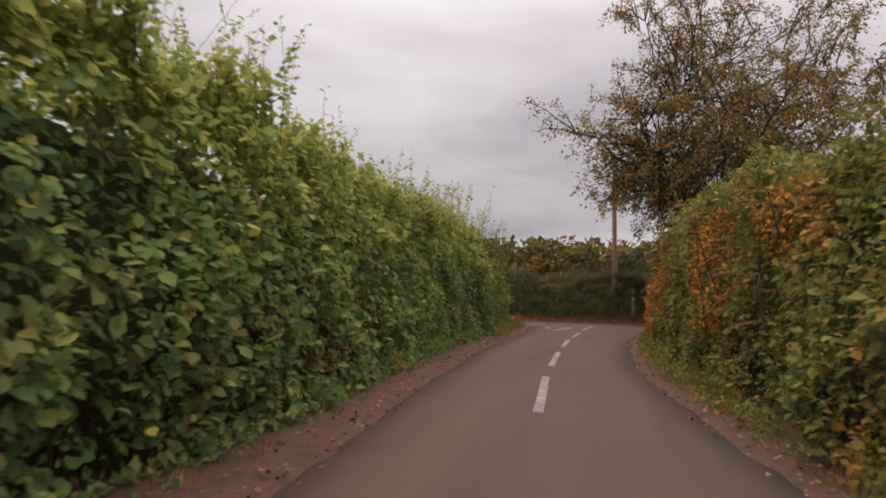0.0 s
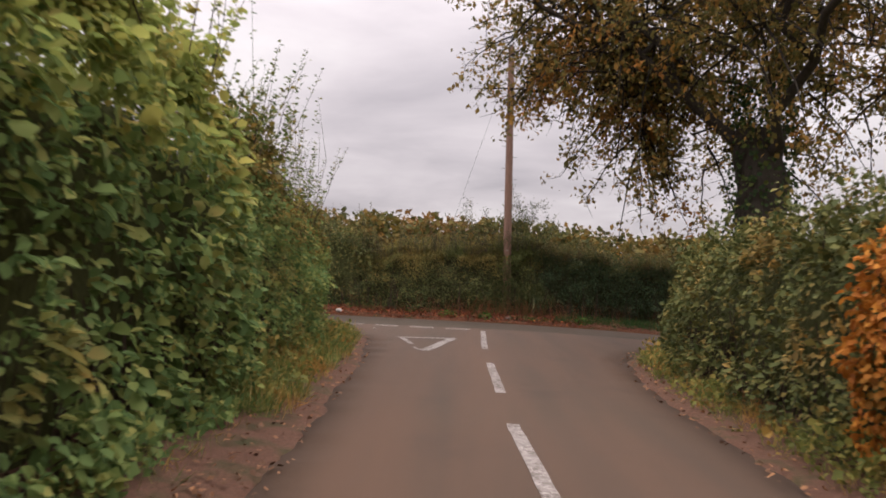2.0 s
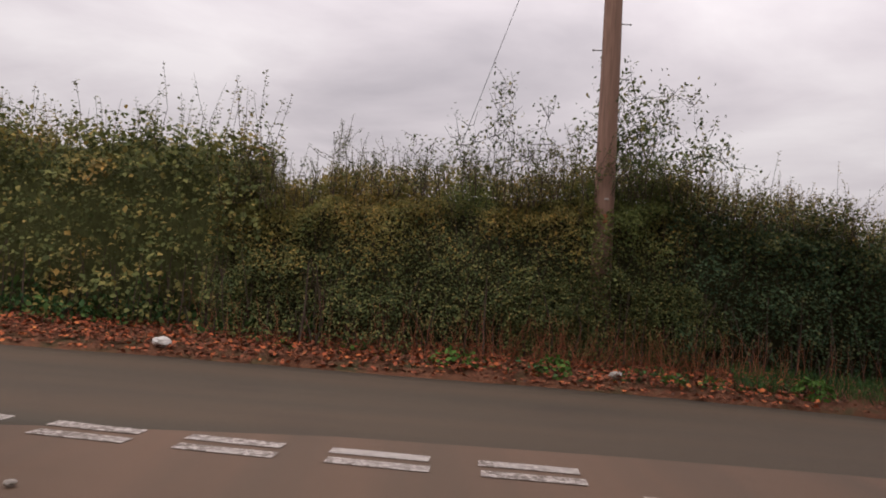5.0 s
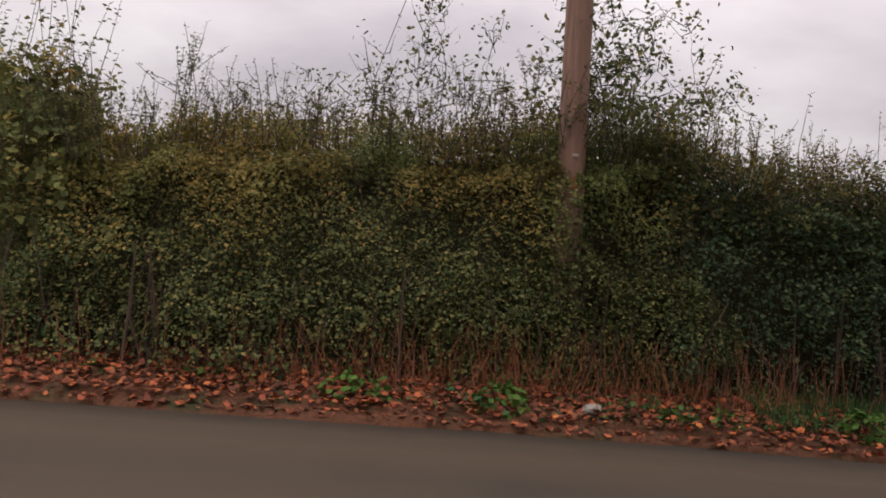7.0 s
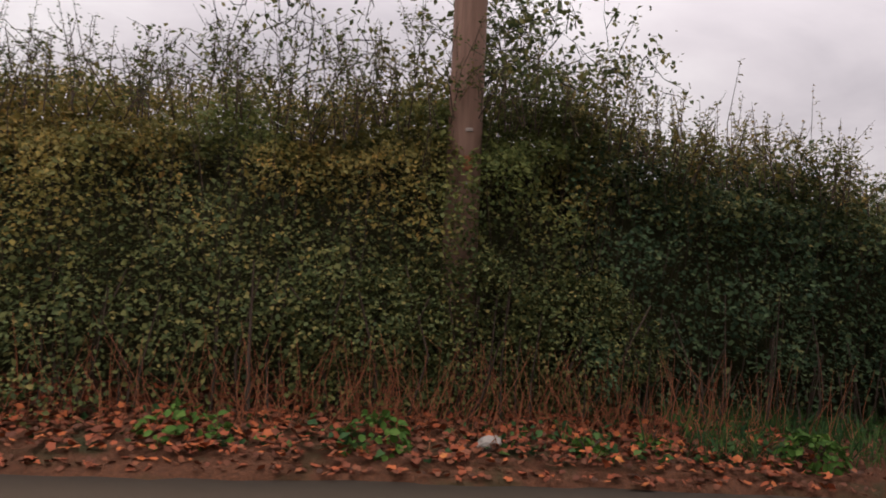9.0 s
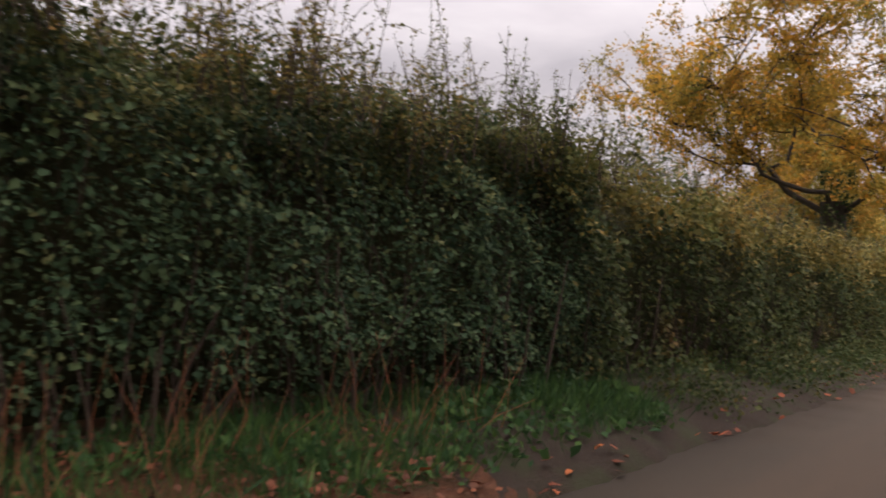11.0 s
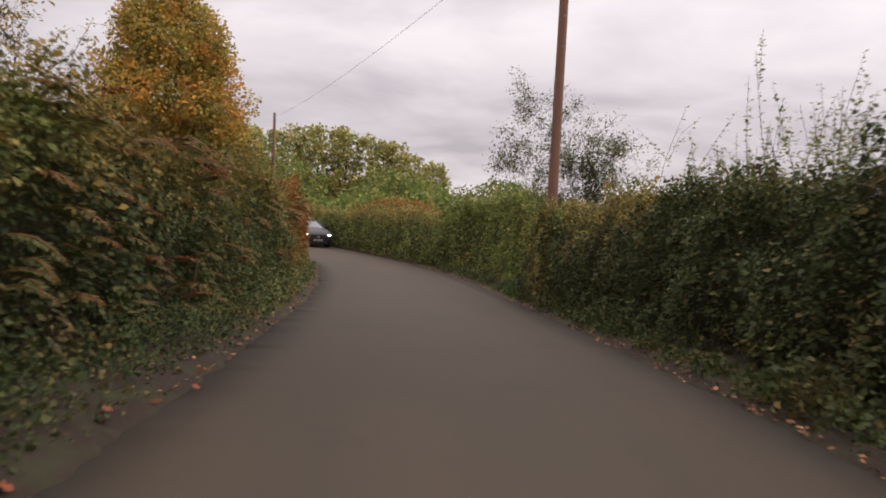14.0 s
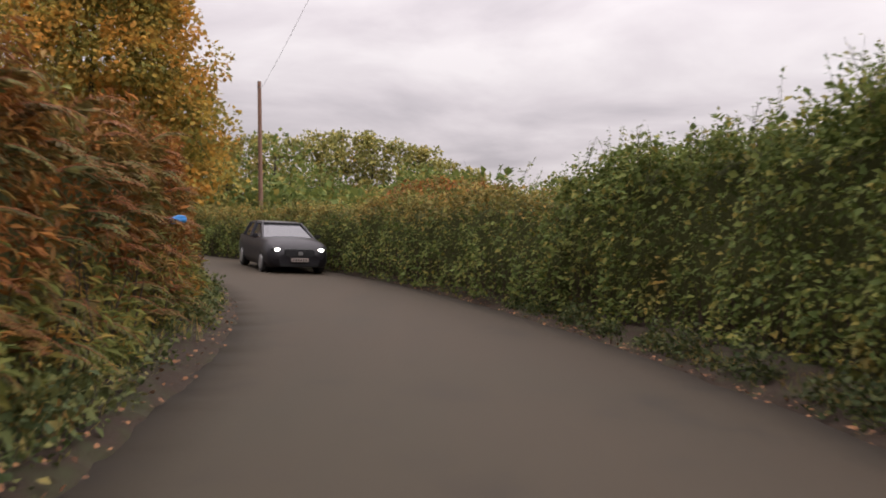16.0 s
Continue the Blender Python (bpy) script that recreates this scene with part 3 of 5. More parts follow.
tri_thing = thing("give_way_triangle", (-2.1, 34, 0.02), "worn white painted give-way triangle on the tarmac", "road marking", kind="structure")


def bar(a, b, w):
    ob = mark(strip(*a, *b, w), "painted_bar")
    ob.parent = tri_thing
    ob.matrix_parent_inverse = Matrix.Translation((2.1, -34, -0.02))
    return ob


bar(TL + (-0.06, 0), TR + (0.06, 0), 0.21)
bar(TL + (0.06, -0.16), TL + (0.34, -1.55), 0.10)
bar(TT + (-0.22, 0.70), TT + (-0.06, 0.15), 0.07)
bar(TR + (-0.06, -0.16), TT + (0.02, 0.05), 0.19)
# double broken give-way line
for i in range(6):
    x0 = -1.15 - i * 0.92
    for off in (0.0, 0.26):
        y0 = 38.38 + off + 0.05 * i + 0.012 * i * i
        tagged(mark(strip(x0, y0, x0 - 0.62, y0 + 0.05 + 0.015 * i, 0.15)), "worn white broken give-way line", "road marking", "give-way line dashes", "structure")


# ---- hedges ----
def hedge(label, path, body_left, tops, depth, leaf, size, per_m2, shoots, shoot_h, seed, bare=0.35, patch_leaf=None, category="hedge", lean=0.12, shoot_leaf=None, face=0.66, top_leaf=None, top_from=0.72, bushy=2, wide=0.72, core_top=1.0, fine_twigs=0, shoot_size=None):
    """A hedge along its front foot line. tops: heights spread evenly along it. bare: height of the stalky foot."""
    rng = np.random.RandomState(seed)
    p, t, s = along(path, 0.25)
    total = s[-1]
    inn = np.stack([-t[:, 1], t[:, 0]], 1) * (1 if body_left else -1)
    top_s = np.linspace(0, total, len(tops))

    def frame_at(u):
        q = np.stack([np.interp(u, s, p[:, i]) for i in (0, 1)], 1)
        n = unit(np.stack([np.interp(u, s, inn[:, i]) for i in (0, 1)], 1))
        h = np.interp(u, top_s, tops) + value_noise(np.c_[u, u * 0, u * 0], 1.6, seed + 12) * 0.16 + value_noise(np.c_[u, u * 0, u * 0], 0.55, seed + 13) * 0.14
        return q, n, h

    base = thing("hedge", (*p[len(p) // 2], float(land(p[len(p) // 2, 0]))), label, category)
    inv = Matrix.Translation(-base.location)

    def add(name, me, mat, lab="", kind=""):
        ob = part(name, me, mat, base, lab, kind)
        ob.matrix_parent_inverse = inv
        return ob

    # solid inner mass, coloured dark like shaded twigs between the leaves
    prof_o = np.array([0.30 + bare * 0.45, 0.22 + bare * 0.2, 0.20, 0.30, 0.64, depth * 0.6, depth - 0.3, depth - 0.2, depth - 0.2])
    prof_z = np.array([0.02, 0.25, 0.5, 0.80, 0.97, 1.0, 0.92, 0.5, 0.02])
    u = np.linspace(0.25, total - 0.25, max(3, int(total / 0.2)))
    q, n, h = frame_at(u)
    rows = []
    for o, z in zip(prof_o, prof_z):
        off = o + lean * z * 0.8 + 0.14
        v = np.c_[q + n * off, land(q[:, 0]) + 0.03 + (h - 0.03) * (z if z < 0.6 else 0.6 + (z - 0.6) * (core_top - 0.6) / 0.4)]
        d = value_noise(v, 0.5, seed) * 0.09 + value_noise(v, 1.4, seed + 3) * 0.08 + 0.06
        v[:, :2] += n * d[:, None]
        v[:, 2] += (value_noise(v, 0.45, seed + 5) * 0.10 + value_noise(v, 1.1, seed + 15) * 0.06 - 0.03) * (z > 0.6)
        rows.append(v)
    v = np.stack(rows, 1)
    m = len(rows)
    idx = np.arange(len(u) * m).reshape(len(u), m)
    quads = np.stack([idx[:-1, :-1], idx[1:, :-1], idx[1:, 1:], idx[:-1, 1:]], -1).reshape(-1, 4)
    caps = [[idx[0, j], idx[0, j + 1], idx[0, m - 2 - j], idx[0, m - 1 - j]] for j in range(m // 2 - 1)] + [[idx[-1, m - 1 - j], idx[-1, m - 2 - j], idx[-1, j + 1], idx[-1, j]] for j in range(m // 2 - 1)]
    add("shade_core", mesh_from("shade_core", v, np.concatenate([quads, np.array(caps)]), True), LEAFY_CORE if leaf in (HAZEL, HAZEL_SHADE, OLIVE, MIDGREEN) else CORE, "solid dark core standing in for shaded inner twigs")

    # leaves: front face, top, back and both ends
    mean_h = float(np.mean(tops))
    count = int(total * (mean_h + depth) * per_m2)
    u = rng.uniform(0, total, count)
    q, n, h = frame_at(u)
    where = rng.uniform(0, 1, count)
    front, topm = where < face, (where >= face) & (where < face + 0.33)
    z = rng.uniform(0, 1, count)
    z = np.where(rng.uniform(0, 1, count) < 0.2, rng.uniform(0.78, 1.03, count), z)
    zz = np.where(front, np.maximum(z, 0.02), np.where(topm, 1.0, rng.uniform(0.15, 1, count)))
    o = np.where(front, 0.0, np.where(topm, depth * rng.uniform(0, 1, count) ** 1.7, depth))
    edge_round = np.where(front, np.maximum(zz - 0.68, 0) ** 2 * 4.6, 0)
    place = np.c_[q + n * (o + lean * zz + edge_round)[:, None], land(q[:, 0]) + 0.05 + h * zz]
    clump = value_noise(place, 0.42, seed + 1) * 0.24 + value_noise(place, 1.2, seed + 2) * 0.24 + value_noise(place, 0.18, seed + 6) * 0.11
    outward = np.where(front[:, None], np.c_[-n, np.full(count, 0.25)], np.where(topm[:, None], np.c_[-n * 0.15, np.full(count, 1.0)], np.c_[n, np.full(count, 0.2)]))
    outward = unit(outward)
    inset = rng.exponential(0.10, count) + np.where(topm, rng.uniform(-0.1, 0.38, count), 0)
    push = clump - inset + 0.05
    push = np.where(front, np.maximum(push, -0.14 - rng.uniform(0, 0.16, count)), push)
    place += outward * push[:, None]
    # thinner towards the foot
    foot = np.clip((zz * h + 0.05) / max(bare, 0.05), 0.22, 1)
    keepm = (rng.uniform(0, 1, count) < np.where(front, foot, 1.0)) & (rng.uniform(0, 1, count) < np.clip(1.0 + clump * 2.2, 0.34, 1))
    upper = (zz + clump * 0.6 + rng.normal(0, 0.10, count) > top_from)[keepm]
    place, outward, count = place[keepm], outward[keepm], int(keepm.sum())
    droop = np.array([0, 0, -0.45])
    axis = unit(outward * 0.55 + droop + rng.normal(0, 0.55, (count, 3)))
    nor = unit(outward * 0.6 + np.array([0, 0, 0.75]) + rng.normal(0, 0.38, (count, 3)))
    sz = size * np.clip(rng.lognormal(0, 0.34, count), 0.45, 2.0)
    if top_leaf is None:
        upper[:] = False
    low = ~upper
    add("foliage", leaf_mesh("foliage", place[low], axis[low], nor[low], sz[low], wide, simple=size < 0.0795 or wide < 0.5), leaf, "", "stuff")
    # upper leaves take another tint; the pale hazel one imitates light from the sky
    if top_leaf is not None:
        add("top_growth", leaf_mesh("top_growth", place[upper], axis[upper], nor[upper], sz[upper], wide, simple=size < 0.0795 or wide < 0.5), top_leaf, "leaves of another tint on the upper part, pale hazel ones imitating sky light", "stuff")

    # stalks at the foot and twigs that stand out of the face
    ns = int(total * 16)
    u = rng.uniform(0.2, total - 0.2, ns)
    q, n, h = frame_at(u)
    a = np.c_[q + n * (rng.uniform(0.05, 0.35, ns) + (0.18 if bare < 0.3 else 0))[:, None], land(q[:, 0]) + 0.02]
    b = a + np.c_[rng.normal(0, 0.12, ns), rng.normal(0, 0.12, ns), rng.uniform(0.5, 1.25, ns)]
    add("foot_growth", tubes("foot_growth", a, b, np.where(rng.uniform(0, 1, ns) < 0.25, 0.022, 0.009), 0.005, 3, 0.05, rng), TWIG, "bare woody stems at the foot", "stuff")

    # fine bare twigs through the upper growth
    if fine_twigs:
        nt = int(total * fine_twigs)
        u = rng.uniform(0.1, total - 0.1, nt)
        q, n, h = frame_at(u)
        z = rng.uniform(0.25, 0.85, nt)
        a = np.c_[q + n * (lean * z + rng.uniform(0.0, 0.5, nt))[:, None], land(q[:, 0]) + h * z]
        b = a + np.c_[rng.normal(0, 0.10, nt), rng.normal(-0.04, 0.10, nt), rng.uniform(0.25, 0.8, nt)]
        # leaves all through the thin upper part
        nl = int(total * depth * 0.42 * mean_h * 2600)
        u = rng.uniform(0, total, nl)
        q, n, h = frame_at(u)
        z = rng.uniform(0.70, 1.14, nl)
        pos = np.c_[q + n * (lean * z + np.maximum(z - 0.68, 0) ** 2 * 4.6 + depth * rng.uniform(0, 0.9, nl))[:, None], land(q[:, 0]) + 0.05 + h * z]
        some = value_noise(pos, 0.4, seed + 21) + value_noise(pos, 1.0, seed + 22) + rng.normal(0, 0.25, nl) > -0.35
        pos = pos[some]
        nl = len(pos)
        add("inner_foliage", leaf_mesh("inner_foliage", pos, rng.normal(0, 0.6, (nl, 3)) + [0, 0, -0.2], rng.normal(0, 0.5, (nl, 3)) + [0, 0, 0.8], size * np.clip(rng.lognormal(0, 0.3, nl), 0.5, 1.8), wide, simple=True), top_leaf or leaf, "", "stuff")
        add("twig_growth", tubes("twig_growth", a, b, 0.0035, 0.0015, 3, 0.06, rng), TWIG, "fine bare twigs", "stuff")

    # long shoots over the top: stalks with side twigs and alternate leaves, thick in some places and bare in others
    nsh = int(total * shoots)
    if nsh:
        u = rng.uniform(0.1, total - 0.1, nsh)
        grp = value_noise(np.c_[u, u * 0, u * 0], 1.5, seed + 8)
        ln = shoot_h * np.clip(rng.lognormal(-0.25, 0.42, nsh) * (1 + 0.8 * grp), 0.2, 2.0)
        q, n, h = frame_at(u)
        a = np.c_[q + n * rng.uniform(0.05, depth * 0.8, nsh)[:, None], land(q[:, 0]) + h - 0.25]
        d = unit(np.c_[rng.normal(0, 0.24, nsh), rng.normal(0, 0.24, nsh), np.ones(nsh)])
        b = a + d * (ln + 0.25)[:, None]
        own = np.repeat(np.arange(nsh), bushy)
        f0 = rng.uniform(0.15, 0.75, len(own))
        a2 = a[own] + (b - a)[own] * f0[:, None]
        d2 = unit(d[own] * 0.8 + rng.normal(0, 0.5, (len(own), 3)))
        b2 = a2 + d2 * ((ln[own] + 0.2) * rng.uniform(0.18, 0.5, len(own)))[:, None]
        A0, B0 = np.concatenate([a, a2]), np.concatenate([b, b2])
        thick = np.r_[np.full(nsh, 0.006), np.full(len(own), 0.0035)]
        add("shoot_growth", tubes("shoot_growth", A0, B0, thick, 0.002, 3, 0.05, rng), TWIG, "thin upright shoots", "stuff")
        P, A, N, S = [], [], [], []
        size = shoot_size or size
        for i in range(len(A0)):
            L = float(np.linalg.norm(B0[i] - A0[i]))
            kk = max(3, int(L / (size * 0.5) * rng.uniform(0.45, 1.15)))
            f = np.sort(rng.uniform(0.08, 1.0, kk))
            pos = A0[i] + (B0[i] - A0[i]) * f[:, None] + rng.normal(0, 0.012, (kk, 3))
            ang = np.arange(kk) * 2.4 + rng.uniform(0, 6)
            ax = np.c_[np.cos(ang), np.sin(ang), rng.uniform(-0.3, 0.7, kk)]
            P.append(pos); A.append(ax); N.append(np.c_[-np.cos(ang) * 0.4, -np.sin(ang) * 0.4, np.ones(kk)] + rng.normal(0, 0.4, (kk, 3)))
            S.append(size * rng.uniform(0.6, 1.3, kk) * (1.15 - 0.4 * f))
        add("shoot_foliage", leaf_mesh("shoot_foliage", np.concatenate(P), np.concatenate(A), np.concatenate(N), np.concatenate(S), 0.72, simple=size < 0.0795), shoot_leaf or leaf, "", "stuff")
    return base


# approach lane, hazel hedge beside the driver, then round the corner
hedge("tall green hazel hedge with long leafy shoots beside the lane", [(-1.70, 0.4), (-1.75, 1), (-2.05, 5), (-2.6, 10), (-3.1, 16), (-3.35, 21), (-3.5, 25.2)], True, [3.0, 3.0, 2.95, 2.95, 2.95, 2.95, 3.0, 3.15, 3.15], 1.5, HAZEL, 0.083, 590, 15.0, 0.66, 11, bare=0.16, lean=0.22, shoot_leaf=SKYLIT_HAZEL, core_top=0.86, top_leaf=SKYLIT_HAZEL, top_from=0.74)
hedge("browning mixed hedge with tall leafy shoots near the junction", [(-3.5, 24.9), (-3.6, 27), (-3.85, 30.5), (-4.2, 34.3)], True, [2.95, 2.7, 2.45, 2.3, 2.2], 1.5, HAZEL, 0.062, 900, 11.0, 1.0, 23, bare=0.16, lean=0.15, shoot_leaf=HAZEL_SHADE, top_leaf=BROWNTOP, top_from=0.85, bushy=0, shoot_size=0.078, core_top=0.92)
hedge("tall green hazel hedge round the corner of the main road", [(-4.15, 33.8), (-4.9, 36.0), (-6.8, 37.3), (-12, 37.9), (-17, 38.2)], True, [2.0, 2.4, 2.7, 2.8], 1.5, HAZEL, 0.09, 320, 9.0, 0.6, 12, bare=0.2)
# opposite side of the lane
hedge("tall mixed hedge turning rusty in autumn beside the lane", [(3.5, 0), (3.1, 4), (2.55, 8), (1.95, 13.5), (1.65, 18), (1.5, 22.2)], False, [2.9, 2.9, 2.9, 2.9, 2.9, 2.75], 1.5, OLIVE, 0.074, 600, 6, 0.4, 13, bare=0.2)
hedge("trimmed green hedge at the corner below an oak", [(1.5, 22.4), (1.45, 25), (1.6, 28.5), (1.95, 31.2), (2.75, 33.4), (4.5, 35.2), (7.5, 36.1), (11, 36.5)], False, [2.15, 2.0, 2.05, 2.05, 1.8, 1.8, 2.0, 2.2], 1.4, MIDGREEN, 0.064, 600, 1.2, 0.3, 14, bare=0.2)
# across the main road
hedge("tall hazel hedge across the road", [(-20, 44.6), (-10, 44.1), (-4.3, 43.9)], True, [2.7, 2.7, 2.7, 2.6], 1.5, MIDGREEN, 0.062, 620, 18.0, 0.5, 15, bare=0.45, bushy=0)
hedge("overgrown olive hawthorn hedge with leggy stems and tall sparse shoots", [(-5.0, 43.62), (-2, 43.5), (0.2, 43.42), (1.2, 43.42)], True, [2.3, 2.25, 2.3, 2.35, 2.45, 2.5, 2.55], 1.5, DARK, 0.032, 3900, 26.0, 0.46, 16, bare=0.75, lean=0.62, top_leaf=BROWNTOP, top_from=0.66, bushy=4, core_top=0.95, fine_twigs=60)
hedge("dense dark green hedge with leggy stems at its foot", [(0.9, 43.45), (2.5, 43.55), (4, 43.58), (8.2, 43.42)], True, [2.4, 2.2, 2.26, 2.38, 2.3, 2.25], 1.4, HOLLY, 0.036, 3000, 34.0, 0.52, 25, bare=0.8, lean=0.4, top_leaf=DARK, top_from=0.86, shoot_leaf=BROWNTOP, bushy=3, core_top=0.96, fine_twigs=40)
hedge("dark trimmed hedge along the descending road", [(7.4, 43.5), (14, 43.15), (20, 43.0), (26, 42.95), (32.4, 42.85)], True, [2.3, 2.1, 2.12, 2.05, 2.15], 1.5, DARK2, 0.052, 980, 13.0, 0.4, 17, bare=0.3, lean=0.05, top_leaf=BROWNTOP, top_from=0.80)
hedge("tall dark green hedge with ferns hanging from it", [(32.1, 42.85), (38.6, 42.92), (42.6, 43.06)], True, [2.2, 2.35, 2.45, 2.45], 1.6, DARK, 0.085, 720, 4.0, 0.3, 24, bare=0.3, lean=0.1, top_leaf=BROWNTOP, top_from=0.80, wide=0.34)
hedge("tall bushy hedge with rusty autumn leaves on the bend", [(42.3, 43.05), (44, 43.1), (49, 43.4), (53, 43.9), (56, 44.5), (59.5, 45.7), (64, 47.8), (69, 51.2)], True, [2.45, 2.45, 2.4, 2.4, 2.3, 2.15, 2.1], 1.6, OLIVE, 0.10, 640, 1.5, 0.3, 18, bare=0.3, lean=0.1, top_leaf=RUST, top_from=0.42, wide=0.26)
# right of the main road, seen while driving down
hedge("tall leafy green hedge with upright shoots", [(10.8, 36.5), (16, 36.8), (22, 36.65), (27.2, 36.5)], False, [2.3, 2.6, 2.9, 2.7, 2.45], 1.5, HAZEL_SHADE, 0.074, 560, 10.0, 0.78, 19, bare=0.2, lean=0.1)
hedge("dark green hedge under tall leafy shoots", [(27.0, 36.5), (31, 36.45), (35.2, 36.45)], False, [2.4, 2.3, 2.35, 2.5], 1.5, DARK2, 0.062, 760, 11.0, 0.85, 26, bare=0.2, lean=0.1, shoot_leaf=HAZEL_SHADE)
hedge("dark green hedge beside a pole", [(34.9, 36.5), (39, 36.75), (41.0, 36.98), (43.2, 36.96), (44.3, 36.65)], False, [2.35, 2.35, 2.3, 2.3, 2.4], 1.5, DARK2, 0.058, 760, 9.0, 0.4, 20, bare=0.2, lean=0.06, top_leaf=BROWNTOP, top_from=0.9)
hedge("tall hazel hedge with upright shoots", [(44.0, 36.3), (48, 36.45), (52.5, 36.7), (55.5, 37.4), (58.8, 38.6)], False, [2.5, 2.85, 3.15, 3.05, 2.7], 1.5, HAZEL_SHADE, 0.079, 520, 11.0, 0.45, 21, bare=0.2, lean=0.1)
hedge("low hedge with browning top on the outside of the bend", [(58.5, 38.5), (63, 40.3), (68, 42.7), (73, 46.2), (79, 52), (83, 58), (86, 66)], False, [2.4, 2.3, 1.9, 1.8, 1.8, 1.9], 1.5, HAZEL_SHADE, 0.076, 340, 5.0, 0.4, 22, bare=0.2, lean=0.1, top_leaf=BROWNTOP, top_from=0.85)


# ---- trees ----
def skin(chains, sides=6):
    """Tapered, bent limbs: each chain is (points, radii)."""
    V, F, base = [], [], 0
    for pts, rad in chains:
        pts, rad = np.asarray(pts, float), np.asarray(rad, float)
        d = unit(np.gradient(pts, axis=0))
        ref = np.array([0.31, 0.87, 0.12])
        u = unit(np.cross(d, ref))
        w = np.cross(d, u)
        n = len(pts)
        ang = np.arange(sides) * 2 * math.pi / sides
        ring = pts[:, None] + (u[:, None] * np.cos(ang)[None, :, None] + w[:, None] * np.sin(ang)[None, :, None]) * rad[:, None, None]
        V.append(ring.reshape(-1, 3))
        idx = base + np.arange(n * sides).reshape(n, sides)
        nxt = np.roll(idx, -1, axis=1)
        F.append(np.stack([idx[:-1], nxt[:-1], nxt[1:], idx[1:]], -1).reshape(-1, 4))
        base += n * sides
    return np.concatenate(V), np.concatenate(F)


def bezier(a, b, c, n, rng, wob):
    t = np.linspace(0, 1, n)[:, None]
    p = a * (1 - t) ** 2 + b * 2 * t * (1 - t) + c * t * t
    j = rng.normal(0, wob, (n, 3)); j[0] = 0
    return p + np.cumsum(j, 0) * 0.5


def tree(label, x, y, trunk_r, fork, targets, leaf, size, subs, twigs, per_twig, seed, ivy=0, sub_len=2.6, twig_len=0.95, droop=0.25, name="tree", category="tree", sparse=0.0, bole=0.0):
    """A broad tree: tapered trunk, a limb for each target (from the fork), side branches, twigs and leaves."""
    rng = np.random.RandomState(seed)
    z0 = float(ground_z(np.array([x]), np.array([y]))[0]) - 0.05
    root = thing(name, (x, y, z0), label, category)
    inv = Matrix.Translation((-x, -y, -z0))

    def add(nm, me, mat, lab="", kind="", parent=root):
        ob = part(nm, me, mat, parent, lab, kind)
        if parent is root:
            ob.matrix_parent_inverse = inv
        return ob

    foot, top = np.array([x, y, z0]), np.array([x + rng.normal(0, 0.1), y + rng.normal(0, 0.1), z0 + fork])
    n = 9
    trunk = foot + (top - foot) * np.linspace(0, 1, n)[:, None] + np.c_[rng.normal(0, 0.03, (n, 2)), np.zeros(n)]
    rad = trunk_r * np.interp(np.linspace(0, 1, n), [0, 0.12, 0.5, 1], [1.5, 1.1, 0.95, 0.92])
    v, f = skin([(trunk, rad)], 14)
    v += value_noise(v, 0.3, seed)[:, None] * unit(np.c_[v[:, :2] - foot[:2], np.zeros(len(v))]) * trunk_r * 0.14
    add("trunk", mesh_from("trunk", v, f, True), BARK, "thick furrowed trunk")
    P, A, limbs = [], [], []
    for i, tg in enumerate(targets):
        tg = np.array(tg, float)
        c = top + tg
        m = top + tg * 0.35 + np.array([0, 0, 0.22 * np.linalg.norm(tg)])
        length = np.linalg.norm(tg)
        start, r_start, best = trunk[-2], trunk_r * (0.17 + 0.012 * length) * (2.2 if tg[2] > 0.93 * length else 1.0), 0.72
        # a limb that heads the same way as an earlier one forks off it
        for other, other_r in limbs:
            likeness = float(np.dot(unit(other[-1] - other[0]), unit(tg)))
            if likeness > best:
                best, j = likeness, 2 + i % 3
                start, r_start = other[j], other_r[j] * 0.8
        limb = bezier(start, m * 0.6 + start * 0.2 + c * 0.2, c, 10, rng, 0.07 * length)
        r = r_start * np.linspace(1, 0.1, 10)
        limbs.append((limb, r))
        chains = [(limb, r)]
        for k in range(subs):
            f0 = rng.uniform(0.22, 1.0)
            a = limb[min(int(f0 * 9), 9)]
            d = unit(unit(limb[-1] - limb[0]) * 0.7 + rng.normal(0, 0.75, 3) + np.array([0, 0, 0.15 - droop * f0]))
            L = sub_len * rng.uniform(0.6, 1.2)
            e = a + d * L + np.array([0, 0, -droop * L * 0.5])
            sb = bezier(a, a + d * L * 0.5 + np.array([0, 0, 0.12 * L]), e, 6, rng, 0.06)
            chains.append((sb, trunk_r * 0.075 * np.linspace(1, 0.2, 6)))
            for _ in range(twigs):
                g = sb[rng.randint(1, 6)]
                d2 = unit(d * 0.5 + rng.normal(0, 0.8, 3) + np.array([0, 0, -droop]))
                L2 = twig_len * rng.uniform(0.5, 1.3)
                h2 = g + d2 * L2
                chains.append((np.stack([g, (g + h2) / 2 + rng.normal(0, 0.05, 3), h2]), np.array([0.016, 0.010, 0.004]) * min(1, twig_len / 0.95)))
                kk = int(per_twig * rng.uniform(0.5, 1.4) * (rng.uniform() > sparse))
                if kk:
                    tt = rng.uniform(0.1, 1.15, kk)[:, None]
                    P.append(g + (h2 - g) * tt + rng.normal(0, 0.17 * min(1, twig_len / 0.95), (kk, 3)))
                    A.append(d2 * 0.4 + rng.normal(0, 0.6, (kk, 3)) + np.array([0, 0, -0.35]))
        v, f = skin(chains[:1], 7)
        v2, f2 = skin(chains[1:], 3)
        v, f = np.concatenate([v, v2]), np.concatenate([f, f2 + len(v)])
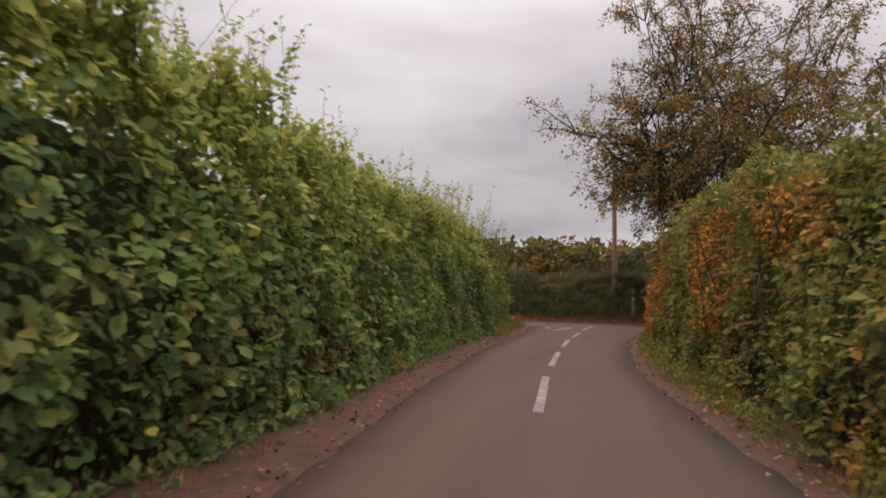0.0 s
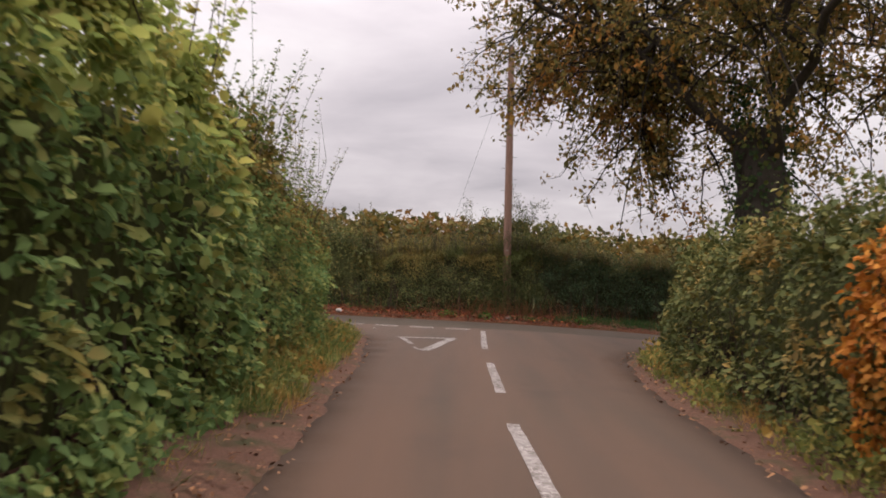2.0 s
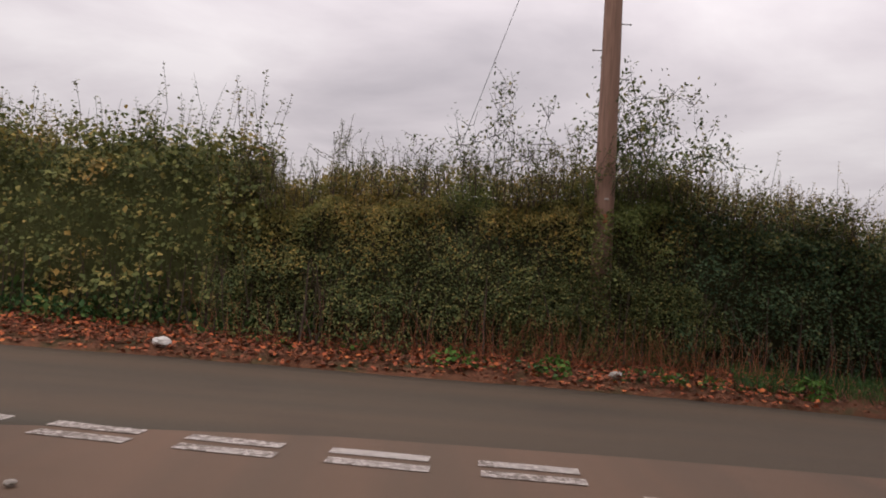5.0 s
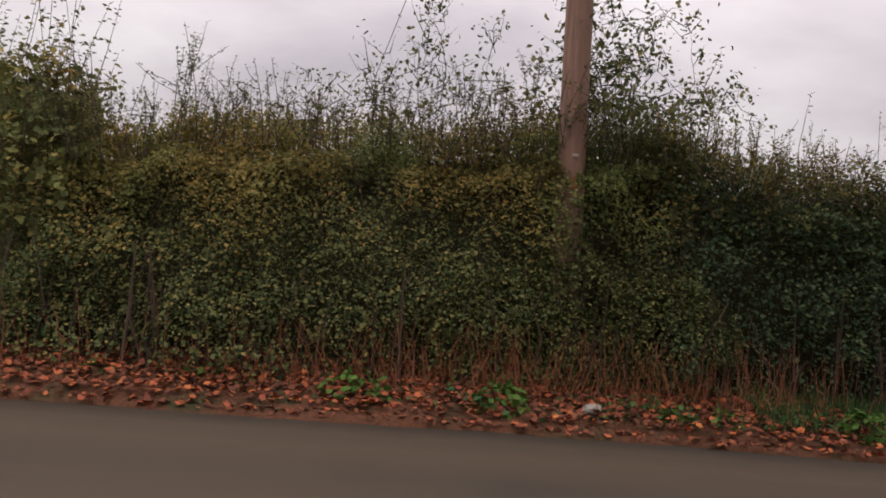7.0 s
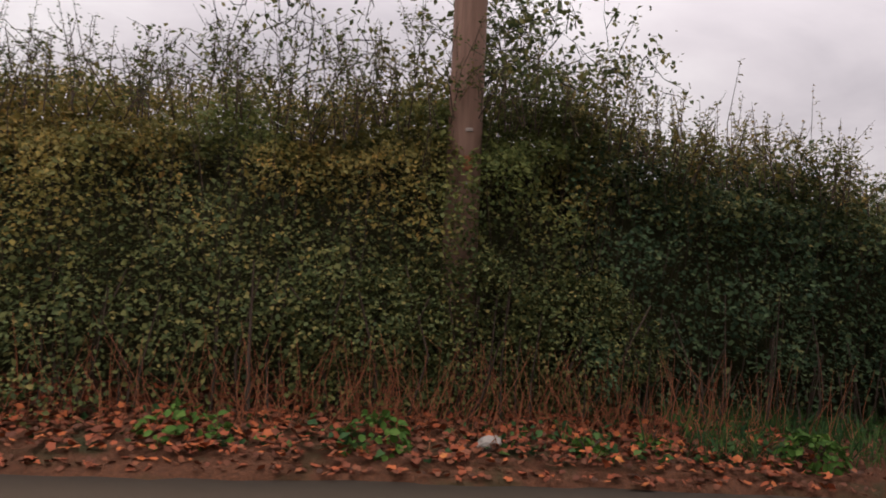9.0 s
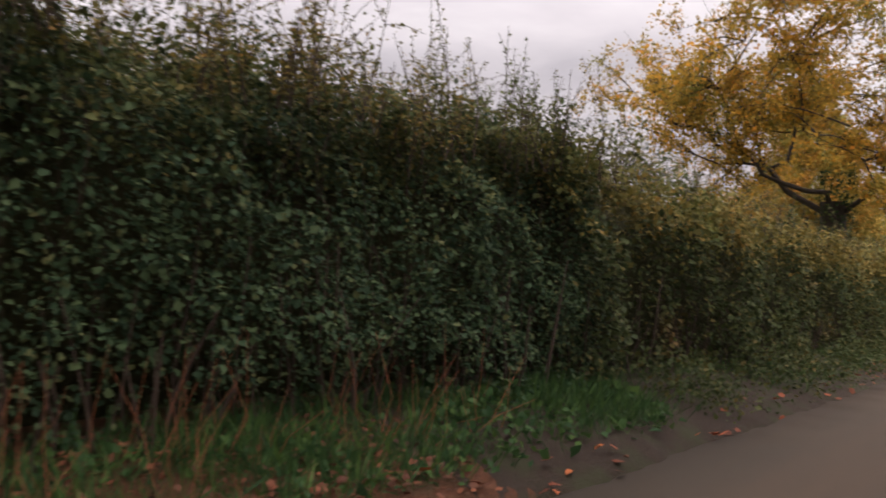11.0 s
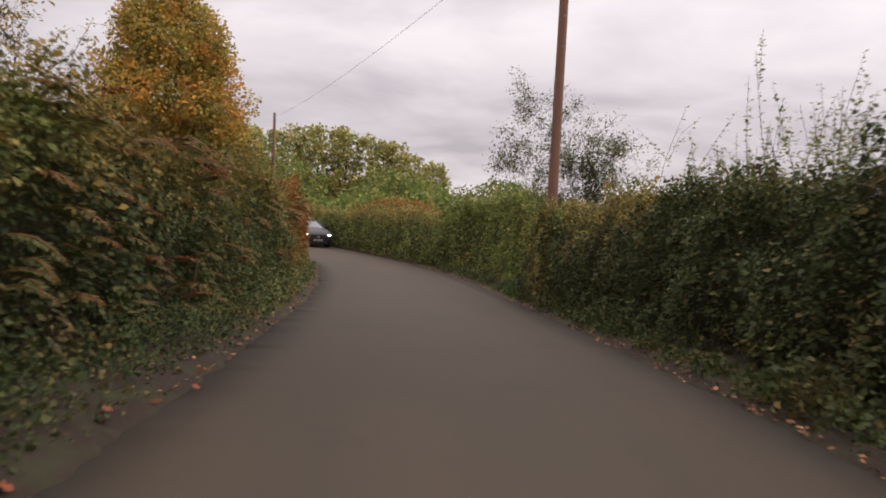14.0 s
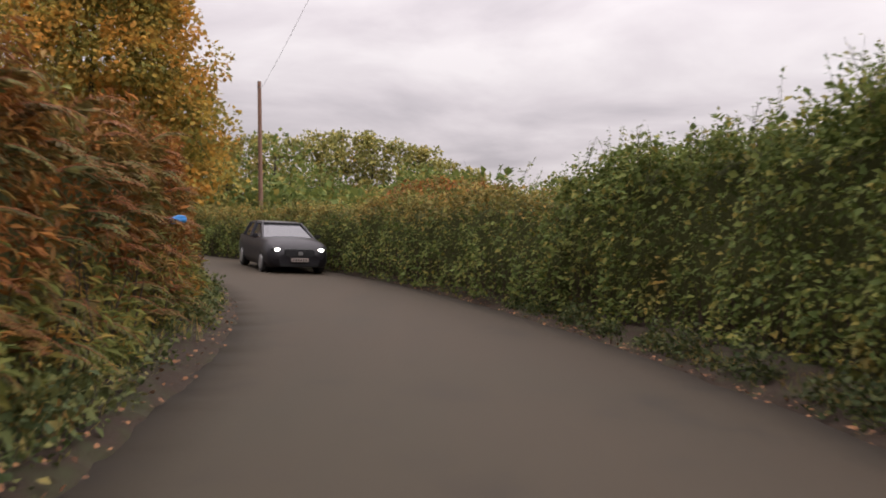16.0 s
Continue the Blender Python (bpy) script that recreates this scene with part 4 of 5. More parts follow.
        add("limb", mesh_from("limb", v, f, True), BARK)
    P, A = np.concatenate(P), np.concatenate(A)
    # the bole stays clear of leaves
    clear = (np.hypot(P[:, 0] - x, P[:, 1] - y) > bole) | (P[:, 2] > top[2] + 0.15)
    P, A = P[clear], A[clear]
    N = rng.normal(0, 0.5, P.shape) + np.array([0, 0, 0.9])
    add("crown", leaf_mesh("crown", P, A, N, size * np.clip(rng.lognormal(0, 0.25, len(P)), 0.5, 1.8), 0.62, 0.12, True), leaf, "thinning autumn leaves", "stuff")
    if ivy:
        zz = rng.uniform(0.3, fork * 1.25, ivy)
        ang = rng.uniform(0, 2 * math.pi, ivy)
        rr = np.interp(zz, [0, fork], [trunk_r * 1.2, trunk_r]) + np.abs(rng.normal(0, 0.10, ivy))
        Q = np.c_[x + np.cos(ang) * rr, y + np.sin(ang) * rr, z0 + zz]
        out = np.c_[np.cos(ang), np.sin(ang), np.zeros(ivy)]
        add("ivy", leaf_mesh("ivy", Q, out * 0.4 + [0, 0, -0.7] + rng.normal(0, 0.4, (ivy, 3)), out + [0, 0, 0.4] + rng.normal(0, 0.3, (ivy, 3)), 0.09 * rng.uniform(0.6, 1.4, ivy), 0.9), IVY, "dark ivy on the trunk", "stuff")
    return root


tree("big spreading oak with browning leaves and an ivy-clad trunk", 4.7, 34.6, 0.52, 4.7,
     [(-6.4, 2.4, 4.3), (-5.4, 3.0, 3.4), (-4.2, 0.8, 4.8), (-5.0, 3.6, 3.8), (-3.4, 5.6, 3.1), (-0.8, 5.8, 2.8), (3.4, 5.6, 3.4), (2.2, -5.5, 3.6), (6.5, 0.5, 2.4), (5.4, 4.0, 5.0),
      (-1.2, -1.0, 10.0), (2.4, 1.0, 10.2), (-4.0, 1.6, 8.0), (-0.6, -5.0, 4.6), (0.5, 4.5, 7.4), (-4.6, 1.0, 6.4), (5.5, -3.5, 5.4), (-2.2, -1.8, 9.4), (3.4, -2.2, 9.4),
      (0.6, 4.2, 1.9), (-2.3, 2.6, 1.5), (-1.5, 4.8, 2.3), (2.8, 3.6, 1.6), (3.8, 1.0, 0.9), (5.2, 1.0, 8.0), (6.5, -1.5, 6.5), (0.8, 2.0, 9.0), (7.5, 2.5, 4.5), (-1.8, 3.0, 8.6), (1.5, -1.5, 4.6), (-1.2, 0.6, 5.2), (0.6, 2.6, 3.4), (3.2, -2.8, 3.2), (-2.6, -0.6, 5.6), (7.5, -1.0, 6.5), (8.0, 0.5, 3.4), (4.6, -1.0, 4.2), (4.2, -2.0, 1.5), (5.5, 1.5, 1.3), (3.0, -3.4, 2.2), (6.5, -2.0, 3.0), (0.5, 6.2, 1.2), (-2.5, 5.6, 1.3), (3.0, 6.2, 1.4), (-1.0, 6.6, 2.2), (1.8, 6.0, 2.4), (4.5, 6.5, 2.6), (-3.6, 4.6, 2.0), (2.6, 5.6, 1.6), (-1.6, 1.5, 1.4), (1.2, -1.6, 1.9), (-1.4, -1.0, 2.4), (0.5, 1.2, 3.0), (-2.4, 0.4, 2.7), (1.6, 1.8, 1.4), (2.4, -0.4, 2.6), (-0.4, -2.2, 3.2), (4.0, 1.0, 11.5), (7.0, 0.0, 10.0), (8.5, 1.0, 7.5), (-2.5, 1.0, 11.0), (-3.6, 1.5, 9.4), (9.0, -1.0, 5.0), (7.5, 3.0, 8.5), (2.5, -2.0, 12.4), (-6.0, 4.0, 3.4), (-5.0, 2.5, 5.2), (-4.4, 1.0, 7.6), (-5.6, 3.4, 2.2), (-4.6, 4.6, 1.6), (-3.6, 2.6, 2.6), (8.5, 2.0, 3.0), (-2.3, 2.6, 0.5), (-1.4, 3.6, 0.1), (2.5, 3.0, 0.3), (-2.8, 1.0, 0.8), (3.0, -1.5, 0.7), (0.3, 3.9, 0.2), (4.0, 1.6, -0.2), (-1.4, -1.6, 0.9), (-1.4, 5.1, -0.2), (-2.3, 4.6, 0.2), (-0.4, 5.0, 0.0), (-2.8, 5.2, 0.8), (-0.8, 4.4, -0.2)],
     OAKLEAF, 0.118, 8, 9, 20, 31, ivy=2200, droop=0.10, twig_len=0.60, sub_len=2.3, sparse=0.32, bole=0.6)
tree("spreading oak with golden-orange leaves leaning over the road", 32.65, 46.2, 0.47, 4.5,
     [(0.0, -4.8, 1.6), (-1.0, -5.8, 4.0), (1.5, -5.2, 6.0), (-3.0, 5.5, 1.4), (2, 7, 3), (-5, 3, 3.8), (4, 2.5, 5), (0, 0, 9), (-3, -3.2, 7), (3, -3, 7), (-5.4, -1.4, 2.2), (0, 4.5, 7.5), (-6.0, 2.0, 5.0), (-4.0, -5.0, 5.5), (-2.2, -3.4, 0.5), (-2.0, -2.0, 4.5), (1.0, 2.0, 5.0), (-4.5, 6.0, 2.6), (-7.0, 3.0, 3.4), (-2.0, 7.5, 4.4), (-6.5, 5.0, 5.0), (-7.0, 0.0, 5.5), (-4.5, 1.5, 8.0), (-0.5, -6.2, 6.2), (0.0, -5.5, 4.6), (-0.4, -5.2, 2.8), (0.2, -6.0, 3.4), (0.6, -6.2, 4.6)],
     GOLDLEAF, 0.125, 10, 9, 38, 32, ivy=1500, droop=0.06, twig_len=0.72, sparse=0.16, bole=2.6)
tree("thin-leaved tree with an open crown behind the hedge", 62.0, 60.0, 0.28, 5.0,
     [(-3.5, -2.5, 4.5), (-4.5, 1.5, 5.5), (3.0, -3.0, 4.0), (2.5, 3.5, 5.0), (0, 0, 10.5), (-2.0, -1.0, 8.5), (2.2, 0.5, 8.0), (-4.8, -1.0, 1.5), (4.2, 0.5, 1.8), (0.5, -4.5, 2.0)],
     OAKLEAF, 0.16, 7, 6, 15, 36, droop=0.1, sparse=0.15)
tree("tall sparse thorn shrub losing its leaves beside a pole", 43.5, 36.3, 0.07, 0.8,
     [(0.2, -1.4, 2.6), (-0.2, -0.8, 3.6), (0.3, -0.2, 4.1), (-0.3, 0.3, 3.9), (0.2, 0.7, 3.3), (0.4, 1.0, 2.9), (0.3, -1.7, 2.9), (0.1, -0.5, 4.6), (0.3, 0.1, 4.8), (-0.2, 0.5, 4.3), (0.0, -1.1, 4.2), (0.3, 1.3, 3.4), (0.2, -1.6, 3.7)],
     DARK, 0.052, 9, 7, 24, 33, sub_len=0.75, twig_len=0.42, droop=-0.2, name="shrub", category="shrub", sparse=0.12)
tree("leggy dark shrub rising through the hedge behind the pole", 0.72, 44.75, 0.05, 1.2,
     [(-0.3, 0.2, 2.2), (0.25, 0.1, 2.6), (0.0, -0.2, 2.3), (0.7, 0.2, 1.7), (-0.6, 0.1, 1.9), (-0.9, 0.1, 2.2), (0.4, 0.1, 2.1)],
     DARK, 0.055, 6, 6, 14, 34, sub_len=0.65, twig_len=0.35, droop=0.0, name="shrub", category="shrub")
tree("thin bare-stemmed shrub rising out of the hedge", -1.15, 44.9, 0.045, 1.2,
     [(-0.5, 0.2, 2.0), (0.15, 0.1, 2.6), (0.3, -0.1, 2.3), (-1.0, 0.2, 1.7), (0.7, 0.2, 1.7)],
     DARK, 0.05, 6, 5, 9, 35, sub_len=0.6, twig_len=0.35, droop=0.0, name="shrub", category="shrub", sparse=0.2)
tree("dark bushy thorn shrub standing over the hedge", 10.9, 44.5, 0.06, 1.1,
     [(-0.6, -0.2, 1.2), (-0.2, -0.3, 1.6), (0.4, -0.1, 1.5), (0.8, 0.1, 1.3), (0.1, 0.3, 1.3)],
     DARK, 0.055, 6, 5, 14, 37, sub_len=0.65, twig_len=0.38, droop=0.0, name="shrub", category="shrub", sparse=0.1)


def clump_tree(x, y, height, radius, count, size, rng, z0, low=0.18, cone=0.0):
    """Leaves of a dense far tree: places, axes, sizes, gathered round clump centres in an egg-shaped crown."""
    k = 150
    zc = rng.uniform(low, 1.0, k)
    shape = np.sqrt(np.maximum(1 - ((zc - 0.52) / 0.52) ** 2, 0.05)) * (1 - cone) + cone * (1.12 - zc)
    ang = rng.uniform(0, 6.283, k)
    rr = radius * shape * np.sqrt(rng.uniform(0.2, 1.0, k))
    C = np.c_[x + np.cos(ang) * rr, y + np.sin(ang) * rr, z0 + height * zc]
    pick = rng.randint(0, k, count)
    d = unit(rng.normal(0, 1, (count, 3)))
    spread = radius * 0.24 * rng.uniform(0.5, 1.05, count)[:, None]
    return C[pick] + d * spread * [1, 1, 0.8], d + rng.normal(0, 0.5, (count, 3)), d * 0.8 + np.array([0, 0, 0.6]) + rng.normal(0, 0.25, (count, 3)), size * rng.uniform(0.6, 1.4, count)


def big_tree(label, x, y, height, radius, leaf, seed, count=16000, size=0.26, cone=0.45, trunk_r=0.35, low=0.12):
    rng = np.random.RandomState(seed)
    z0 = float(land(x)) + 0.05
    root = thing("tree", (x, y, z0), label, "tree")
    inv = Matrix.Translation((-x, -y, -z0))
    v, f = skin([(np.array([[x, y, z0 + height * t] for t in np.linspace(0, 0.85, 8)]) + np.c_[rng.normal(0, 0.06, (8, 2)), np.zeros(8)], trunk_r * np.linspace(1.3, 0.15, 8))], 10)
    ob = part("trunk", mesh_from("trunk", v, f, True), BARK, root); ob.matrix_parent_inverse = inv
    P, A, N, S = clump_tree(x, y, height, radius, count, size, rng, z0, low, cone)
    ob = part("crown", leaf_mesh("crown", P, A, N, S, 0.8, simple=True), leaf, root, "dense turning leaves", "stuff"); ob.matrix_parent_inverse = inv
    return root


big_tree("tall dense broad-coned tree turning orange among green", 86.9, 58.6, 17.6, 7.8, MAPLELEAF, 41, 56000, 0.26, 0.7, 0.2)
big_tree("rounded green tree turning yellow beside the lane", 99.0, 66.0, 11.0, 5.0, MAPLELEAF, 42, 9000, 0.3, 0.1)


def wood(label, spots, leaf, seed, per=900, size=0.55, low=None):
    """Far woodland: many trees in one mass."""
    rng = np.random.RandomState(seed)
    P, A, N, S, chains = [], [], [], [], []
    for x, y, h, r in spots:
        z0 = float(land(x))
        p, a, n, s = clump_tree(x, y, h, r, per, size, rng, z0, low or (0.16 if rng.uniform() < 0.6 else 0.34))
        P.append(p); A.append(a); N.append(n); S.append(s)
        chains.append((np.array([[x, y, z0 - 0.2], [x + rng.normal(0, 0.3), y, z0 + h * 0.4], [x + rng.normal(0, 0.5), y, z0 + h * 0.8]]), np.array([0.28, 0.2, 0.06])))
    cx, cy = np.mean([s[0] for s in spots]), np.mean([s[1] for s in spots])
    root = thing("far_wood", (cx, cy, float(land(cx))), label, "woodland", kind="stuff")
    inv = Matrix.Translation(-root.location)
    v, f = skin(chains, 6)
    ob = part("timber", mesh_from("timber", v, f, True), BARK, root, kind="stuff"); ob.matrix_parent_inverse = inv
    ob = part("canopy", leaf_mesh("canopy", np.concatenate(P), np.concatenate(A), np.concatenate(N), np.concatenate(S), 0.85, simple=True), leaf, root, kind="stuff"); ob.matrix_parent_inverse = inv
    return root


rng = np.random.RandomState(51)
spots = []
for i in range(64):
    f = i / 63
    x = -75 + 215 * f
    for row in range(2):
        spots.append((x + rng.normal(0, 2.0), 222 - 34 * f + row * 14 + rng.normal(0, 4), rng.uniform(13.0, 16.5) * (1 - 0.12 * f) + row * 1.0, rng.uniform(4.2, 5.8)))
wood("far autumn woodland in green, yellow and russet", spots, FARLEAF, 52, 330, 1.3)
spots = []
for i in range(17):
    f = i / 16
    y = 88 - 55 * f
    tall = float(np.interp(y, [33, 36, 40, 48, 54, 62, 70, 88], [10.0, 11.5, 13.2, 15.4, 16.4, 16.2, 15.0, 12.5]))
    spots.append((200 + rng.normal(0, 2), y + rng.normal(0, 0.7), tall + rng.normal(0, 0.5), rng.uniform(2.8, 3.8)))
    spots.append((206 + rng.normal(0, 3), y + rng.normal(0, 1.5), 5.5 + rng.normal(0, 1.0), rng.uniform(2.6, 3.6)))
wood("far row of rounded green and yellow trees", spots, FARLEAF2, 53, 1900, 0.6, 0.08)
spots = [(36 + rng.uniform(0, 22), 84 + rng.uniform(-4, 6), rng.uniform(5.0, 7.5), rng.uniform(2.4, 3.4)) for _ in range(9)]
wood("clump of rounded trees beyond a field", spots, FARLEAF2, 54, 600, 0.5)
# thicket behind the bend
spots = [(82 + rng.uniform(0, 30), 36 + rng.uniform(-2, 16), rng.uniform(2.6, 4.2), rng.uniform(2.0, 3.0)) for _ in range(16)]
spots += [(104 + rng.uniform(0, 30), 62 + rng.uniform(-10, 16), rng.uniform(6.0, 9.0), rng.uniform(3.0, 4.2)) for _ in range(12)]
spots += [(112 + rng.uniform(0, 34), 22 + rng.uniform(0, 20), rng.uniform(4.5, 6.5), rng.uniform(2.6, 3.6)) for _ in range(12)]
wood("green thicket of bushes and small trees behind the bend", spots, HAZEL_SHADE, 55, 700, 0.4)


# ---- poles and wires ----
def utility_pole(label, x, y, top_z, r, pegs, tilt=(0, 0), plate=False, facing=-90, wood_mat=None):
    z0 = float(ground_z(np.array([x]), np.array([y]))[0]) - 0.1
    h = top_z - z0
    root = thing("utility_pole", (x, y, z0), label, "pole", "wooden utility poles")
    root.rotation_euler = (radians(tilt[0]), radians(tilt[1]), 0)
    n = 14
    pts = np.c_[np.zeros((n, 2)), np.linspace(0, h, n)]
    v, f = skin([(pts, r * np.linspace(1.08, 0.78, n))], 18)
    v += value_noise(v, 0.25, 3)[:, None] * np.c_[v[:, :2], np.zeros(len(v))] * 0.03
    part("post", mesh_from("post", v, f, True), wood_mat or POLE_WOOD, root)
    bm = bmesh.new()
    bmesh.ops.create_cone(bm, segments=18, radius1=r * 0.86, radius2=r * 0.5, depth=0.07, cap_ends=True, matrix=Matrix.Translation((0, 0, h + 0.03)))
    part("cap", bm, STEEL, root, "grey metal cap")
    peg = bmesh.new()
    bmesh.ops.create_cone(peg, segments=8, radius1=0.009, radius2=0.009, depth=0.14, cap_ends=True, matrix=Matrix.Translation((0, 0, 0.07)))
    bmesh.ops.create_cone(peg, segments=8, radius1=0.016, radius2=0.016, depth=0.02, cap_ends=True, matrix=Matrix.Translation((0, 0, 0.145)))
    me = bpy.data.meshes.new("step_peg"); peg.to_mesh(me); peg.free(); me.materials.append(STEEL)
    for i in range(pegs):
        z = h - 1.1 - i * 0.36
        if z < 2.6:
            break
        ob = new("step_peg", me); ob.parent = root
        side = 0 if i % 2 else 180
        rr = r * (1.08 - 0.30 * z / h)
        ob.matrix_basis = Matrix.Rotation(radians(side), 4, "Z") @ Matrix.Translation((rr - 0.03, 0, z)) @ Matrix.Rotation(radians(90), 4, "Y")
    if plate:
        for z, w, hh, mat, nm in ((2.41, 0.055, 0.028, PLATE, "label_plate"), (2.16, 0.07, 0.11, RED_STALK, "label_plate"), (2.00, 0.03, 0.03, STEEL, "nail_head")):
            bm = bmesh.new()
            bmesh.ops.create_cube(bm, size=1, matrix=Matrix.Rotation(radians(facing), 4, "Z") @ Matrix.Translation((r * 1.0, 0, z - 0.1)) @ Matrix.Diagonal((0.012, w, hh, 1)))
            bmesh.ops.bevel(bm, geom=bm.edges[:], offset=0.003, segments=1, affect="EDGES")
            part(nm, bm, mat, root, "small worn plate" if nm == "label_plate" else "")
    # ring of fittings for the wires
    bm = bmesh.new()
    bmesh.ops.create_cone(bm, segments=18, radius1=r * 0.9, radius2=r * 0.9, depth=0.05, cap_ends=True, matrix=Matrix.Translation((0, 0, h - 0.35)))
    part("wire_bracket", bm, STEEL, root)
    return root


def wire(label, a, b, sag, r=0.012, name="overhead_wire"):
    a, b = np.array(a, float), np.array(b, float)
    t = np.linspace(0, 1, 24)[:, None]
    p = a + (b - a) * t
    p[:, 2] -= sag * 4 * (t * (1 - t))[:, 0]
    v, f = skin([(p, np.full(24, r))], 6)
    ob = part(name, mesh_from(name, v, f, True), WIRE)
    return tagged(ob, label, "wire")


utility_pole("tall brown wooden utility pole with step pegs by a hedge", 0.08, 44.07, 8.95, 0.13, 12, (0, -0.7), True)
utility_pole("tall reddish wooden utility pole standing in the hedge", 42.0, 36.58, 7.6, 0.125, 10, (-1.75, 0), wood_mat=POLE_RED)
utility_pole("slim grey wooden utility pole beyond the bend", 92.9, 50.66, 5.5, 0.14, 0, (-2.6, 0))
wire("thin stay wire slanting from a pole into the hedge", (0.0, 44.1, 8.55), (-2.75, 45.9, 0.2), 0.0, 0.004, "stay_wire")
wire("thin dark overhead telephone wire between poles", (42.0, 36.86, 7.2), (92.9, 50.9, 5.2), 0.5, 0.007)



# ---- plants and litter on the verges ----
def verge_plants(name, label, line, out, width, count, leaf, size, wide, height, seed, upright=1.2, category="weeds", start=0.05):
    """Low growth scattered over a strip beside the road."""
    rng = np.random.RandomState(seed)
    p, t, s = along(line, 0.2)
    u = rng.uniform(0, s[-1], count)
    q = np.stack([np.interp(u, s, p[:, i]) for i in (0, 1)], 1)
    tt = np.stack([np.interp(u, s, t[:, i]) for i in (0, 1)], 1)
    n = np.stack([-tt[:, 1], tt[:, 0]], 1) * out
    off = start + width * rng.beta(1.6, 1.2, count)
    place = np.c_[q + n * off[:, None], land(q[:, 0]) + np.interp(off, [0, 0.3, 1.0, 1.6], [0.02, 0.05, 0.11, 0.13]) * np.where(off > 0.1, bank_rise(line), 1)]
    tuft = value_noise(place, 0.55, seed)
    keepm = tuft + rng.normal(0, 0.25, count) > -0.12
    place, tuft = place[keepm], tuft[keepm]
    k = len(place)
    if height:
        place[:, 2] += rng.uniform(0, 1, k) ** 1.4 * height * np.clip(0.55 + tuft, 0.15, 1.4)
    axis = rng.normal(0, 0.6, (k, 3)) + np.array([0, 0, upright])
    nor = rng.normal(0, 0.5, (k, 3)) + (np.array([0, 0, 0.9]) if height else np.array([0.2, 0.2, 0.1]))
    root = part(name, leaf_mesh(name, place, axis, nor, size * np.clip(rng.lognormal(0, 0.3, k), 0.4, 2.0), wide, 0.18 if wide > 0.3 else wide * 0.25, True), leaf)
    return tagged(root, label, category, kind="stuff")


ml, mr = fine_l, fine_r
sel = lambda a, lo, hi: a[(a[:, 0] > lo) & (a[:, 0] < hi) & (a[:, 1] < 72)]
al, ar = app_l, app_r
ysel = lambda a, lo, hi: a[(a[:, 1] > lo) & (a[:, 1] < hi)]
# grass
verge_plants("verge_grass", "thin dull grass at the hedge foot", sel(ml, 3, 33), 1, 1.1, 10000, NETTLE, 0.15, 0.035, 0, 60, category="grass", start=0.15)
verge_plants("verge_grass", "green and straw-coloured grass at the hedge foot", sel(ml, 33, 66), 1, 1.0, 13000, GRASS, 0.16, 0.035, 0, 61, category="grass", start=0.15)
verge_plants("verge_grass", "thin green grass at the hedge foot", sel(mr, 8, 70), -1, 0.6, 16000, GRASS, 0.14, 0.035, 0, 62, category="grass", start=0.12)
verge_plants("verge_grass", "long rusty and green grass on the corner verge", ysel(al, 24.5, 37.5), 1, 1.0, 26000, GRASS, 0.19, 0.03, 0, 63, category="grass", start=0.12)
verge_plants("verge_weeds", "green and orange weeds among the grass on the corner", ysel(al, 24.5, 37.5), 1, 1.0, 7000, OLIVE, 0.06, 0.6, 0.35, 79, 0.4, start=0.15)
verge_plants("verge_grass", "sparse grass at the hedge foot", ysel(al, -6, 25), 1, 0.5, 5000, GRASS, 0.13, 0.035, 0, 64, category="grass", start=0.35)
verge_plants("verge_grass", "dull grass at the hedge foot", ysel(ar, -4, 37), -1, 0.6, 12000, GRASS, 0.15, 0.035, 0, 65, category="grass", start=0.12)
verge_plants("verge_grass", "green grass under the dark hedge", sel(ml, 1.0, 8), 1, 1.1, 15000, NETTLE, 0.13, 0.06, 0, 66, category="grass", start=0.25)
# broad-leaved weeds
verge_plants("verge_weeds", "low green nettles and dock at the hedge foot", sel(ml, -14, -3.4), 1, 0.7, 5200, NETTLE, 0.075, 0.7, 0.42, 71, 0.2, start=0.75)
verge_plants("verge_weeds", "scattered green weeds among fallen leaves", sel(ml, -3.4, 8), 1, 1.2, 4200, NETTLE, 0.06, 0.75, 0.10, 72, 0.2, start=0.15)
verge_plants("verge_weeds", "low brambles and weeds along the road edge", sel(ml, 8, 34), 1, 0.85, 20000, DARK2, 0.040, 0.75, 0.45, 73, 0.1, start=0.0)
verge_plants("verge_weeds", "low mixed weeds along the road edge", sel(ml, 34, 64), 1, 0.65, 19000, DARK, 0.06, 0.7, 0.5, 74, 0.1, start=0.06)
verge_plants("verge_weeds", "low green weeds along the road edge", sel(mr, 8, 60), -1, 0.5, 42000, DARK2, 0.055, 0.75, 0.42, 75, 0.1, start=0.03)
verge_plants("verge_weeds", "low leafy weeds along the lane's edge", ysel(al, -6, 26), 1, 0.35, 9000, HAZEL, 0.065, 0.75, 0.35, 76, 0.1, start=0.5)
verge_plants("verge_weeds", "low mixed weeds and brambles along the lane", ysel(ar, -4, 36), -1, 0.5, 11000, OLIVE, 0.055, 0.75, 0.34, 77, 0.1, start=0.12)
verge_plants("verge_weeds", "bright green dock clump at the road edge", sel(mr, 43.2, 46.0), -1, 0.4, 1100, LUSH, 0.075, 0.6, 0.30, 78, 0.3, start=0.02)


